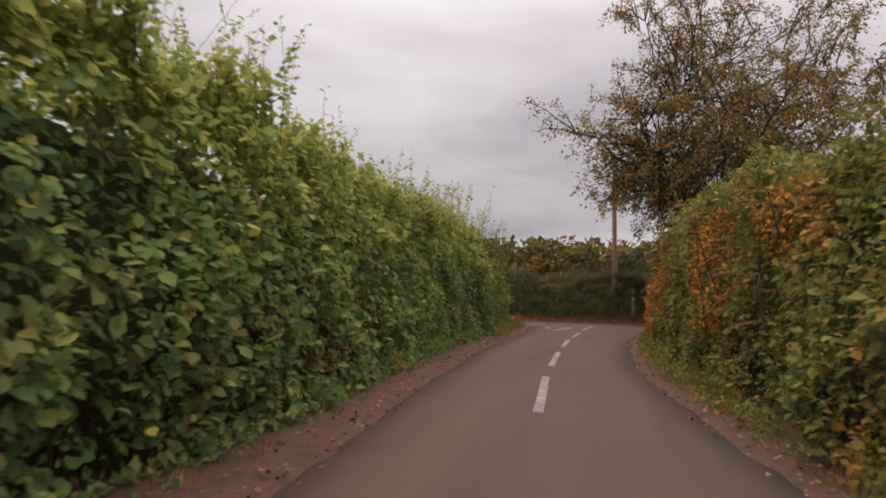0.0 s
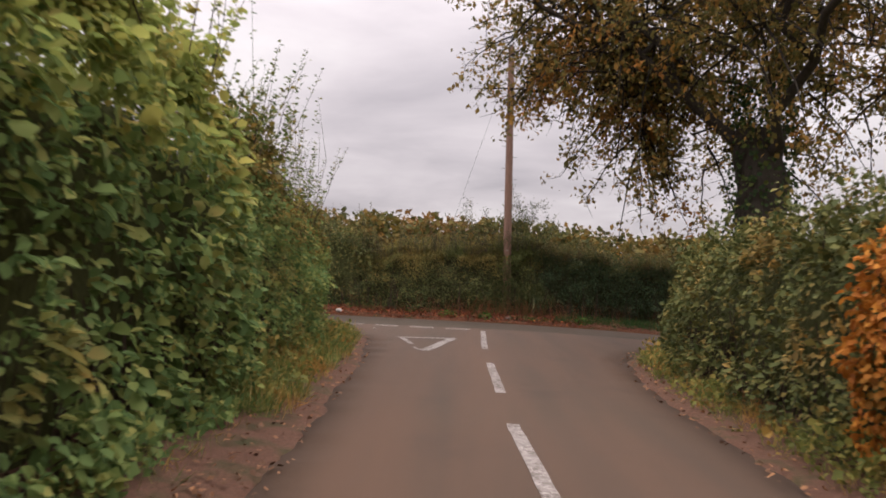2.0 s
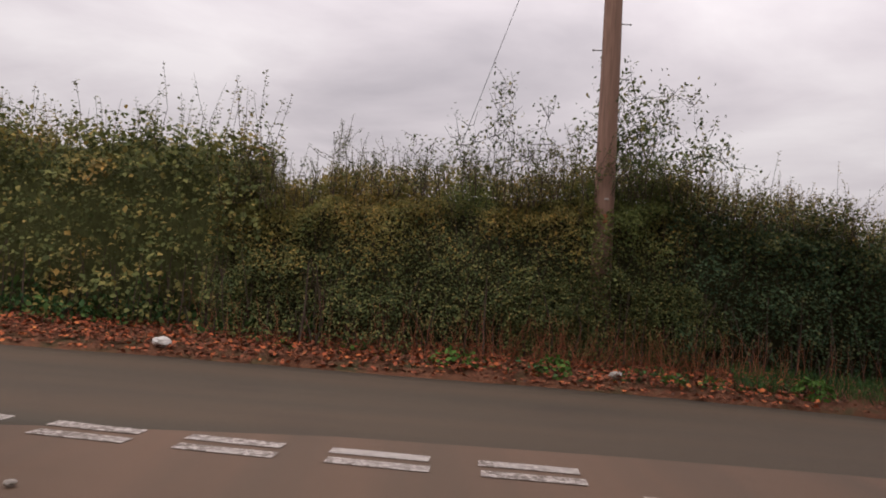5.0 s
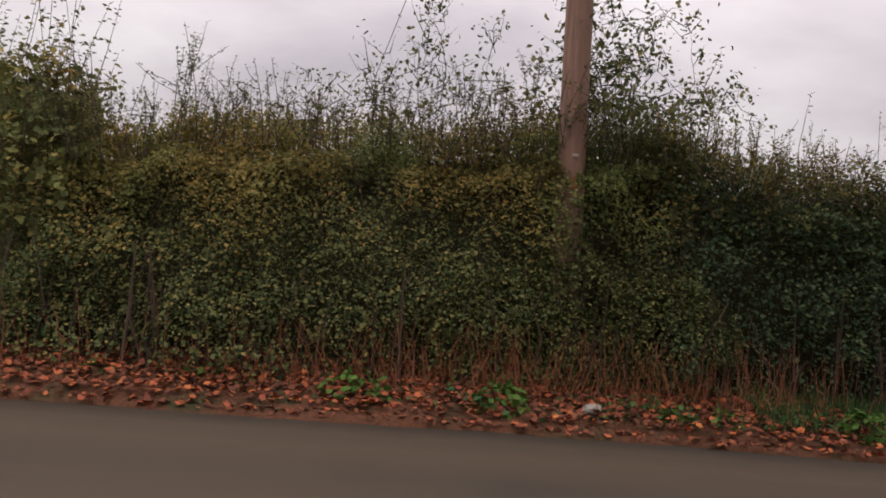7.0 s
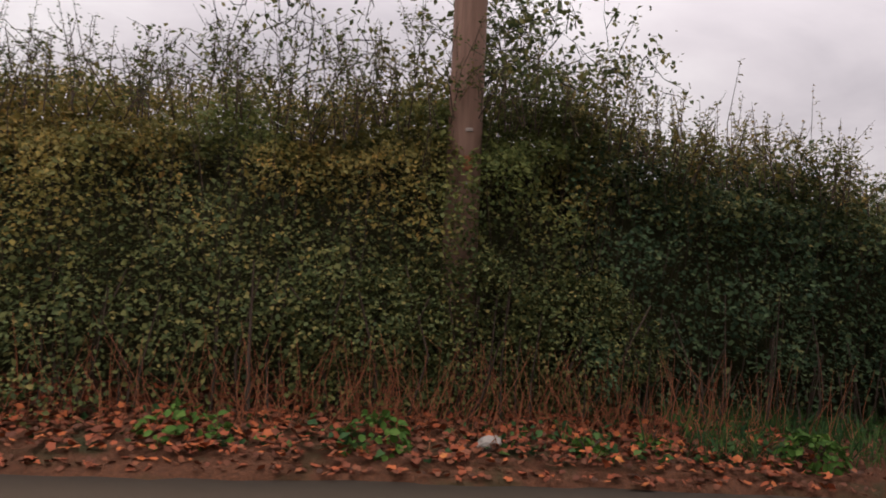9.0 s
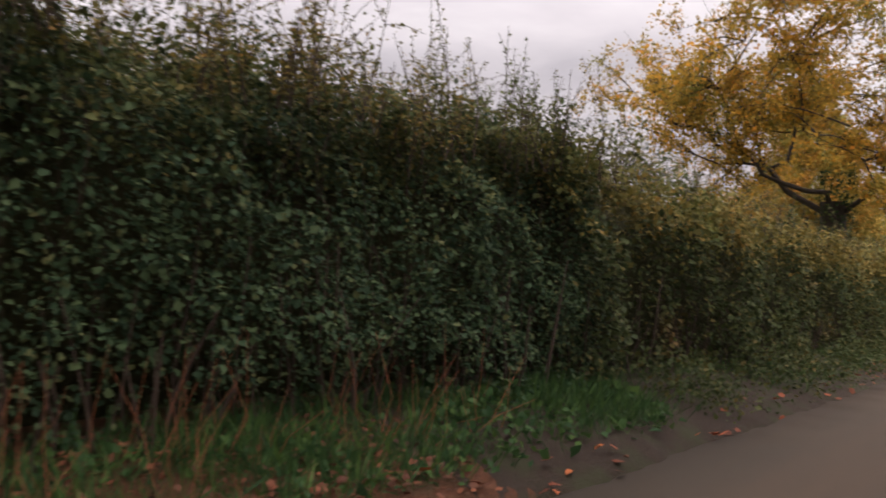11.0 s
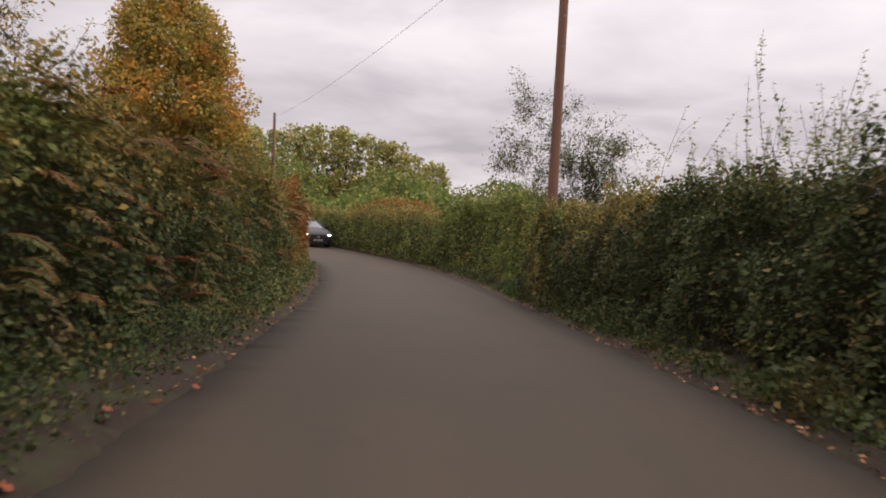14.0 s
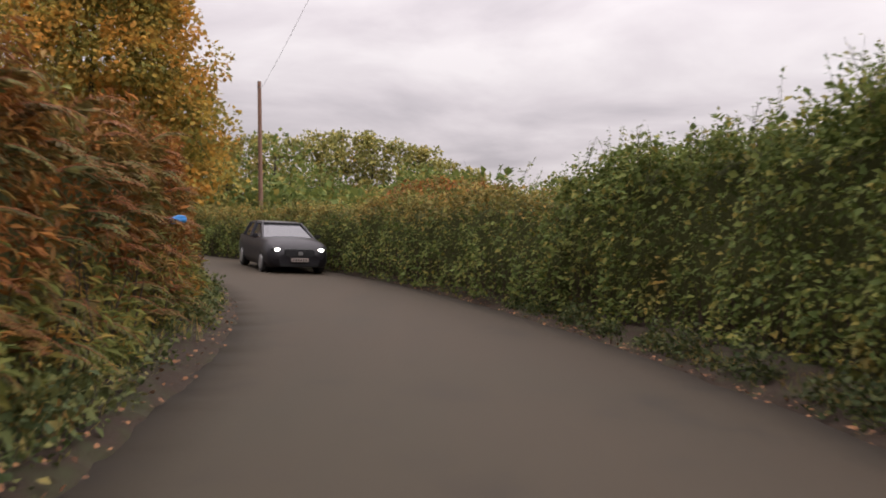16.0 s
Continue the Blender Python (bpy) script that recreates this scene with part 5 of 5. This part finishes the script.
# fallen leaves: five-pointed blades lying about, flat or curled
def star(size, rng, curl):
    v = [(0, 0, curl * size * 0.25)]
    for i in range(10):
        a = math.pi / 2 + i * math.pi / 5 + rng.uniform(-0.1, 0.1)
        r = size * (0.5 if i % 2 == 0 else 0.36) * (0.7 if i == 5 else 1) * rng.uniform(0.85, 1.15)
        v.append((r * math.cos(a), r * math.sin(a), curl * size * rng.uniform(-0.1, 0.3)))
    return v, [(0, 1 + i, 1 + (i + 1) % 10) for i in range(10)]


def litter(label, line, out, lo, width, count, leaf, size, seed, lone=0):
    """Leaf litter beside the road. lone: so many of them are leaves of their own."""
    rng = np.random.RandomState(seed)
    p, t, s = along(line, 0.2)
    root = thing("leaf_litter", (*p[len(p) // 2], float(land(p[len(p) // 2, 0]))), label, "fallen leaves", kind="stuff")
    inv = Matrix.Translation(-root.location)
    shapes = []
    for i in range(6):
        v, f = star(1.0, rng, rng.uniform(-0.2, 0.8))
        shapes.append((np.array(v), np.array(f)))
    V, F, base, singles = [], [], 0, []
    for i in range(count):
        u = rng.uniform(0, s[-1])
        q = np.array([np.interp(u, s, p[:, 0]), np.interp(u, s, p[:, 1])])
        tt = np.array([np.interp(u, s, t[:, 0]), np.interp(u, s, t[:, 1])])
        off = lo + width * rng.beta(1.3, 1.5)
        q = q + np.array([-tt[1], tt[0]]) * out * off
        z = float(land(q[0])) + float(np.interp(off, [-0.6, 0, 0.3, 1.0, 1.6], [0.025, 0.035, 0.065, 0.13, 0.16])) * (bank_rise(line) if off > 0.1 else 1) + rng.uniform(0, 0.03)
        m = Matrix.LocRotScale((q[0], q[1], z), Euler((rng.normal(0, 0.35), rng.normal(0, 0.35), rng.uniform(0, 6.28))), (size * rng.uniform(0.6, 1.4),) * 3)
        if i < lone:
            singles.append((m, i % 6))
            continue
        v, f = shapes[i % 6]
        mm = np.array(m)
        V.append(v @ mm[:3, :3].T + mm[:3, 3]); F.append(f + base); base += 11
    ob = part("leaf_bed", mesh_from("leaf_bed", np.concatenate(V), np.concatenate(F)), leaf, root, kind="stuff"); ob.matrix_parent_inverse = inv
    if singles:
        meshes = [mesh_from("fallen_leaf", *sh) for sh in shapes]
        for me in meshes:
            me.materials.append(LONE_LEAF)
        for m, i in singles:
            ob = new("fallen_leaf", meshes[i]); ob.parent = root; ob.matrix_parent_inverse = inv; ob.matrix_basis = m
    return root


litter("thick bed of fallen orange-red maple leaves on the verge", sel(ml, -12, 2.6), 1, -0.04, 1.5, 6400, LITTER, 0.058, 81, lone=290)
litter("scattered red and brown fallen leaves along the road edge", sel(ml, 3, 30), 1, -0.15, 0.5, 90, LITTER, 0.07, 82)
litter("drift of bright red fallen leaves at the road edge", sel(ml, 14.4, 17.6), 1, -0.02, 0.5, 40, LITTER, 0.045, 88)
litter("small rotting red-brown leaves between larger ones", sel(ml, -12, 5), 1, -0.05, 1.4, 4600, DEADLEAF, 0.042, 87)
litter("scattered brown fallen leaves along the road edge", sel(ml, 28, 64), 1, -0.1, 0.5, 600, BROWNLITTER, 0.045, 83)
litter("scattered brown fallen leaves along the road edge", sel(mr, 6, 66), -1, -0.15, 0.55, 1700, BROWNLITTER, 0.045, 84)
litter("scattered brown leaves and grit along the lane's edge", ysel(al, -6, 38), 1, -0.15, 0.75, 1700, BROWNLITTER, 0.042, 85)
litter("scattered brown leaves and grit along the lane's edge", ysel(ar, -4, 38), -1, -0.2, 0.7, 1400, BROWNLITTER, 0.042, 86)

# dry stalks under the far hedge
rng = np.random.RandomState(90)
ns = 1000
xs = np.where(rng.uniform(0, 1, ns) < 0.65, rng.normal(0.0, 1.3, ns), rng.uniform(-5.0, 6.0, ns))
a = np.c_[xs, np.interp(xs, [-5, 6.5], [43.62, 43.35]) + rng.normal(0, 0.16, ns), land(xs) + 0.1]
b = a + np.c_[rng.normal(0, 0.15, ns), rng.normal(-0.06, 0.10, ns), rng.uniform(0.15, 1.0, ns) ** 1.3 * 0.72]
tagged(part("dry_stalk_growth", tubes("dry_stalk_growth", a, b, 0.0036, 0.0014, 3, 0.10, rng), RED_STALK), "reddish dry weed stalks under the hedge", "weeds", kind="stuff")


# ---- bracken and coloured bushes on the hedge faces ----
def bracken(label, spots, seed, leaf):
    """Arching fern fronds: a stalk and pairs of narrow leaflets."""
    rng = np.random.RandomState(seed)
    P, A, N, S, chains = [], [], [], [], []
    for x, y, z, ox, oy in spots:
        L = rng.uniform(0.3, 0.68)
        d = unit(np.array([ox, oy, 0.0]) + np.r_[rng.normal(0, 0.45, 2), 0])
        t = np.linspace(0, 1, 9)[:, None]
        rise = rng.uniform(0.15, 0.5)
        pts = np.array([x, y, z]) + d * L * t * 0.85 + np.array([0, 0, 1.0]) * L * (rise * t * 1.6 - 0.62 * t * t)
        chains.append((pts, np.linspace(0.006, 0.002, 9)))
        tang_ = unit(np.gradient(pts, axis=0))
        side = unit(np.cross(tang_, [0, 0, 1.0]))
        for f in np.linspace(0.10, 0.98, 24):
            i = f * 8
            i0 = min(int(i), 7)
            c = pts[i0] + (pts[i0 + 1] - pts[i0]) * (i - i0)
            for sg in (-1, 1):
                P.append(c); A.append(side[i0] * sg + tang_[i0] * 0.45 + np.array([0, 0, -0.25]) + rng.normal(0, 0.12, 3))
                N.append(np.cross(side[i0], tang_[i0]) * -1 + rng.normal(0, 0.2, 3) + np.array([0, 0, 0.4])); S.append(L * 0.30 * (1.08 - f) * rng.uniform(0.8, 1.15) + 0.03)
    c = np.mean([s[:3] for s in spots], axis=0)
    root = thing("bracken", (c[0], c[1], float(land(c[0]))), label, "bracken")
    inv = Matrix.Translation(-root.location)
    v, f = skin(chains, 4)
    ob = part("stalk_growth", mesh_from("stalk_growth", v, f, True), RED_STALK, root, kind="stuff"); ob.matrix_parent_inverse = inv
    ob = part("frond_growth", leaf_mesh("frond_growth", np.array(P), np.array(A), np.array(N), np.array(S), 0.17, 0.05, True), leaf, root, kind="stuff"); ob.matrix_parent_inverse = inv


rng = np.random.RandomState(95)
for x0, n in ((28.5, 26), (31.0, 26), (33.5, 14), (36.5, 16), (39.5, 18), (42.5, 34), (45.5, 48), (48.5, 48), (51.5, 45), (54.5, 30)):
    xs = rng.uniform(x0 - 1.6, x0 + 1.6, n)
    yf = np.interp(xs, [26, 32, 38, 44, 49, 53, 56], [42.95, 42.85, 42.9, 43.1, 43.4, 43.9, 44.5])
    zs = land(xs) + rng.uniform(0.35, 2.35, n)
    bracken("rust-brown bracken fronds hanging over the hedge face", [(x, y + 0.12, z, 0.0, -1.0) for x, y, z in zip(xs, yf, zs)], int(x0 * 10), BRACKEN)
for y0, n in ((8, 12), (13, 22), (17.5, 40), (21, 36)):
    ys = rng.uniform(y0 - 2, y0 + 2, n)
    xf = np.interp(ys, [4, 8, 13.5, 18, 22.2], [3.1, 2.55, 1.95, 1.65, 1.5])
    zs = rng.uniform(0.6, 3.0, n)
    bracken("rust-brown bracken fronds among the hedge", [(x + 0.1, y, z, -1.0, 0.0) for x, y, z in zip(xf, ys, zs)], int(y0 * 10), BRACKEN)


def colour_bush(label, x, y, z, rx, ry, rz, count, leaf, size, seed):
    """A bushy spray of differently coloured leaves that grows through the hedge."""
    rng = np.random.RandomState(seed)
    d = unit(rng.normal(0, 1, (count, 3)))
    p = np.array([x, y, z]) + d * np.array([rx, ry, rz]) * rng.uniform(0.55, 1.0, count)[:, None] ** 0.5
    p += value_noise(p, 0.25, seed)[:, None] * d * 0.16
    root = thing("sapling", (x, y, float(land(x))), label, "bush")
    inv = Matrix.Translation(-root.location)
    ob = part("stem_growth", tubes("stem_growth", np.array([[x + 0.05 * i - 0.1, y, float(land(x))] for i in range(5)]), np.array([[x + rng.normal(0, rx * 0.5), y + rng.normal(0, ry * 0.5), z + rz * 0.6] for i in range(5)]), 0.014, 0.006, 5, 0.05, rng), TWIG, root)
    ob.matrix_parent_inverse = inv
    ob = part("foliage", leaf_mesh("foliage", p, d * 0.6 + rng.normal(0, 0.5, (count, 3)) + [0, 0, -0.5], d * 0.6 + [0, 0, 0.6] + rng.normal(0, 0.3, (count, 3)), size * rng.uniform(0.6, 1.4, count), 0.7, simple=size < 0.06), leaf, root, kind="stuff")
    ob.matrix_parent_inverse = inv


colour_bush("copper-orange beech sapling growing in the hedge", 1.62, 23.4, 1.05, 0.36, 0.45, 0.8, 1900, ORANGE, 0.065, 101)
colour_bush("small copper-orange beech sapling growing in the hedge", 1.62, 21.2, 0.75, 0.25, 0.3, 0.45, 600, ORANGE, 0.055, 105)
colour_bush("reddish bramble spray trailing over the hedge", 1.80, 18.9, 1.55, 0.42, 0.7, 0.8, 2400, ORANGE, 0.06, 102)
colour_bush("wide orange-red bramble spray trailing over the hedge", 2.22, 12.6, 1.7, 0.42, 1.3, 1.0, 2000, ORANGE, 0.055, 103)
colour_bush("orange bramble spray trailing over the top of the hedge", 2.72, 9.6, 2.3, 0.45, 1.2, 0.5, 900, ORANGE, 0.055, 106)
colour_bush("yellow-green maple bush taller than the hedge", 2.35, 20.6, 2.65, 0.6, 1.3, 0.7, 3600, YELLOWGREEN, 0.075, 104)
for bx, bs in ((-0.55, 107), (0.15, 108), (0.85, 109)):
    colour_bush("dark hawthorn growth in front of the foot of a pole", bx, 43.66, 0.72, 0.62, 0.20, 0.62, 6000, DARK, 0.033, bs)
for bx, by, br, bs in ((-1.8, 43.25, 0.22, 131), (-2.9, 43.45, 0.16, 132), (-0.6, 43.2, 0.15, 133), (0.75, 43.1, 0.2, 134), (1.3, 43.25, 0.15, 135), (-3.8, 43.5, 0.2, 136), (2.4, 43.0, 0.16, 137)):
    colour_bush("low green dock clump among fallen leaves", bx, by, 0.16, br, br * 0.7, 0.10, 260, LUSH, 0.06, bs)
colour_bush("browning bush hiding the foot of a pole", 42.0, 36.82, -1.35, 0.75, 0.22, 1.35, 5200, BROWNTOP, 0.05, 138)
colour_bush("rusty bush behind the low hedge", 68.6, 40.0, -1.5, 1.6, 2.4, 0.9, 4200, RUST, 0.10, 139)
colour_bush("dark green ivy clump in the hedge", 24.6, 36.5, 0.1, 0.9, 0.5, 1.0, 3800, HAZEL_SHADE, 0.075, 106)


# ---- litter and stones ----
def crumpled(name, label, category, x, y, z, size, material, seed, flat=0.6):
    bm = bmesh.new()
    bmesh.ops.create_icosphere(bm, subdivisions=3, radius=0.5)
    for v in bm.verts:
        c = np.array([v.co[:]])
        k = 1 + 0.28 * float(value_noise(c, 0.35, seed)[0]) + 0.14 * float(value_noise(c, 0.13, seed + 1)[0])
        v.co = Vector((v.co.x * size[0] * k, v.co.y * size[1] * k, v.co.z * size[2] * k))
    ob = part(name, bm, material)
    ob.location = (x, y, z + size[2] * 0.40)
    ob.rotation_euler = (0.1, -0.1, seed * 1.3)
    return tagged(ob, label, category)


def verge_top(x, y):
    d = float(road_distance(np.array([x]), np.array([y]))[0])
    return float(land(x)) + float(np.interp(d, [0, 0.12, 0.25, 0.45, 0.65, 0.95, 1.35, 1.9], [0.016, 0.03, 0.045, 0.06, 0.085, 0.11, 0.14, 0.12])) * (2.0 if y > 42.5 and d > 0.1 else 1.0)


crumpled("plastic_bag", "crumpled white plastic bag on fallen leaves", "litter", -5.17, 43.15, verge_top(-5.17, 43.15), (0.20, 0.14, 0.13), WHITE_PLASTIC, 3)
crumpled("stone", "pale rounded stone among fallen leaves", "stone", 0.1, 43.1, verge_top(0.1, 43.1), (0.16, 0.11, 0.10), PALE_STONE, 5)
crumpled("drink_wrapper", "crushed cyan plastic wrapper on the verge", "litter", -2.98, 21.9, verge_top(-2.98, 21.9), (0.09, 0.06, 0.04), CYAN_PLASTIC, 7)
crumpled("plastic_scrap", "bright blue plastic scrap caught in the hedge", "litter", 52.9, 43.72, -1.83, (0.22, 0.05, 0.10), BLUE_PLASTIC, 9)
rng = np.random.RandomState(110)
for i in range(9):
    x, y = rng.uniform(-4.6, -2.9), rng.uniform(34.0, 38.6)
    crumpled("stone", "small pale stone on the tarmac's edge", "stone", x, y, float(land(x)) + 0.02, (rng.uniform(0.03, 0.09), rng.uniform(0.03, 0.07), 0.03), PALE_STONE, 20 + i)


# ---- oncoming car ----
def car(x, y, z, heading):
    """A black estate-like car, built lengthwise along its own +X (front), wheels on z = 0."""
    root = thing("car", (x, y, z), "black family car with lit headlights standing on the road", "car")
    root.rotation_euler = (0, 0, radians(heading))
    # stations: along, half width low, half width at the belt, floor height, belt or bonnet height
    st = [(2.30, 0.62, 0.60, 0.34, 0.62), (2.22, 0.84, 0.80, 0.26, 0.78), (2.05, 0.92, 0.88, 0.23, 0.93), (1.5, 0.945, 0.90, 0.22, 1.02), (0.95, 0.95, 0.915, 0.22, 1.06), (0.3, 0.95, 0.92, 0.22, 1.02),
          (-0.8, 0.95, 0.92, 0.22, 1.03), (-1.7, 0.945, 0.90, 0.24, 1.07), (-2.15, 0.90, 0.85, 0.28, 1.05), (-2.32, 0.74, 0.72, 0.36, 0.95)]
    V = []
    for sx, wl_, wb, f0, bz in st:
        prof = [(-wl_ * 0.92, f0), (-wl_, f0 + 0.18), (-wl_ * 1.0, (f0 + bz) * 0.52), (-wb, bz - 0.07), (-wb * 0.86, bz), (-wb * 0.4, bz + 0.035), (0, bz + 0.045)]
        prof = prof + [(-p_, q_) for p_, q_ in prof[-2::-1]]
        V += [(sx, a_, b_) for a_, b_ in prof]
    m = 13
    n = len(st)
    bm = bmesh.new()
    vs = [bm.verts.new(v) for v in V]
    for i in range(n - 1):
        for j in range(m - 1):
            bm.faces.new((vs[i * m + j], vs[i * m + j + 1], vs[(i + 1) * m + j + 1], vs[(i + 1) * m + j]))
        bm.faces.new((vs[i * m + m - 1], vs[i * m], vs[(i + 1) * m], vs[(i + 1) * m + m - 1]))
    bm.faces.new(vs[:m][::-1]); bm.faces.new(vs[(n - 1) * m:])
    bmesh.ops.recalc_face_normals(bm, faces=bm.faces[:])
    body = part("body", bm, CAR_PAINT, root)
    for p_ in body.data.polygons:
        p_.use_smooth = len(p_.vertices) == 4
    # glasshouse: lower ring and roof ring
    low = [(0.98, 0.80), (0.35, 0.86), (-0.7, 0.87), (-1.6, 0.84), (-2.08, 0.70)]
    high = [(0.02, 0.60), (-0.2, 0.64), (-0.8, 0.655), (-1.5, 0.64), (-1.88, 0.56)]
    bm = bmesh.new()
    ring = lambda pts, zz: [bm.verts.new((a_, b_, zz(a_))) for a_, b_ in pts] + [bm.verts.new((a_, -b_, zz(a_))) for a_, b_ in pts[::-1]]
    r0 = ring(low, lambda a_: 1.03)
    r1 = ring(high, lambda a_: 1.50 - 0.05 * abs(a_ + 0.7))
    for i in range(10):
        bm.faces.new((r0[i], r0[(i + 1) % 10], r1[(i + 1) % 10], r1[i]))
    bm.faces.new(r1)
    bmesh.ops.recalc_face_normals(bm, faces=bm.faces[:])
    part("window_glass", bm, CAR_GLASS, root, "dark tinted windows")
    bm = bmesh.new()
    pts = [(0.08, 0.63), (-0.2, 0.68), (-0.8, 0.69), (-1.5, 0.67), (-1.95, 0.58)]
    r0 = ring(pts, lambda a_: 1.475 - 0.05 * abs(a_ + 0.7)); r1 = ring([(a_ * 0.97, b_ * 0.9) for a_, b_ in pts], lambda a_: 1.535 - 0.05 * abs(a_ + 0.7))
    for i in range(10):
        bm.faces.new((r0[i], r0[(i + 1) % 10], r1[(i + 1) % 10], r1[i]))
    bm.faces.new(r1); bm.faces.new(r0[::-1])
    bmesh.ops.recalc_face_normals(bm, faces=bm.faces[:])
    part("roof", bm, CAR_PAINT, root)
    for sg in (-1, 1):
        for (xa, ya, za), (xb, yb, zb) in (((1.0, 0.81, 1.02), (0.05, 0.62, 1.48)), ((-0.45, 0.875, 1.02), (-0.55, 0.66, 1.48)), ((-1.55, 0.855, 1.02), (-1.45, 0.65, 1.47))):
            v, f = skin([(np.array([[xa, ya * sg, za], [(xa + xb) / 2, (ya + yb) / 2 * sg * 1.01, (za + zb) / 2], [xb, yb * sg, zb]]), np.array([0.045, 0.04, 0.04]))], 8)
            part("pillar", mesh_from("pillar", v, f, True), CAR_PAINT, root)

    def box(nm, mat, cx, cy, cz, sx, sy, sz, bev=0.02, lab="", parent=root, turn=0):
        bm_ = bmesh.new()
        bmesh.ops.create_cube(bm_, size=1, matrix=Matrix.Translation((cx, cy, cz)) @ Matrix.Rotation(radians(turn), 4, "Z") @ Matrix.Diagonal((sx, sy, sz, 1)))
        bmesh.ops.bevel(bm_, geom=bm_.edges[:], offset=min(bev, min(sx, sy, sz) * 0.4), segments=2, affect="EDGES")
        return part(nm, bm_, mat, parent, lab)

    box("grille", CAR_TRIM, 2.27, 0, 0.66, 0.10, 0.92, 0.24, 0.03, "black grille")
    box("badge_bar", STEEL, 2.335, 0.02, 0.66, 0.02, 0.14, 0.10, 0.01, "bright badge shape")
    box("number_plate", PLATE, 2.35, 0, 0.47, 0.02, 0.52, 0.11, 0.005, "white number plate")
    for i in range(6):
        box("plate_bar", CAR_TRIM, 2.362, -0.19 + 0.075 * i, 0.47, 0.006, 0.04, 0.06, 0.002)
    box("lower_intake", CAR_TRIM, 2.24, 0, 0.33, 0.12, 1.2, 0.14, 0.03)
    for sg in (-1, 1):
        h = box("headlight", CAR_TRIM, 2.16, 0.66 * sg, 0.76, 0.14, 0.36, 0.13, 0.04, turn=12 * -sg)
        box("lamp", HEADLAMP, 2.245, 0.66 * sg, 0.76, 0.03, 0.16, 0.085, 0.02, "lit white headlamp", h, 12 * -sg)
        box("fog_light", CAR_TRIM, 2.19, 0.70 * sg, 0.40, 0.10, 0.22, 0.07, 0.02)
        box("wing_mirror", CAR_PAINT, 0.72, 1.0 * sg, 1.10, 0.12, 0.20, 0.14, 0.04)
        for wx in (1.42, -1.40):
            bm_ = bmesh.new()
            mt = Matrix.Translation((wx, 0.84 * sg, 0.345)) @ Matrix.Rotation(radians(90), 4, "X")
            bmesh.ops.create_cone(bm_, segments=28, radius1=0.345, radius2=0.345, depth=0.23, cap_ends=True, matrix=mt)
            bmesh.ops.bevel(bm_, geom=[e_ for e_ in bm_.edges if len(e_.link_faces) == 2 and any(len(f_.verts) > 4 for f_ in e_.link_faces)], offset=0.035, segments=2, affect="EDGES")
            wheel = part("wheel", bm_, TYRE, root, "black tyre")
            bm_ = bmesh.new()
            bmesh.ops.create_cone(bm_, segments=20, radius1=0.225, radius2=0.20, depth=0.03, cap_ends=True, matrix=Matrix.Translation((wx, 0.96 * sg, 0.345)) @ Matrix.Rotation(radians(-90 * sg), 4, "X"))
            part("rim", bm_, STEEL, wheel, "silver alloy rim")
    return root


car(69.7, 45.45, float(land(69.7)) + 0.025, 204)


# ---- single leaves that stand proud of the hedge nearest the lane ----
near_hedge = bpy.data.objects["hedge"]
inv = Matrix.Translation(-near_hedge.location)
rng = np.random.RandomState(120)
blades = []
for i in range(5):
    me = leaf_mesh("leaf", np.zeros((1, 3)), np.array([[0, 1.0, 0]]), np.array([[0, 0, 1.0]]), np.array([0.085 + 0.008 * i]), 0.7 + 0.05 * i)
    me.materials.append(LONE_GREEN)
    blades.append(me)
for i in range(300):
    y = rng.uniform(2.0, 12.0)
    x = float(np.interp(y, [1, 5, 10, 16], [-1.75, -2.05, -2.6, -3.1])) + rng.uniform(-0.12, 0.10)
    z = rng.uniform(0.4, 2.6)
    ob = new("leaf", blades[i % 5]); ob.parent = near_hedge; ob.matrix_parent_inverse = inv
    ob.matrix_basis = Matrix.LocRotScale((x - 0.2 * z / 3.0, y, z), Euler((rng.normal(-0.3, 0.35), rng.normal(0.35, 0.35), rng.uniform(-2.6, -0.5))), None)
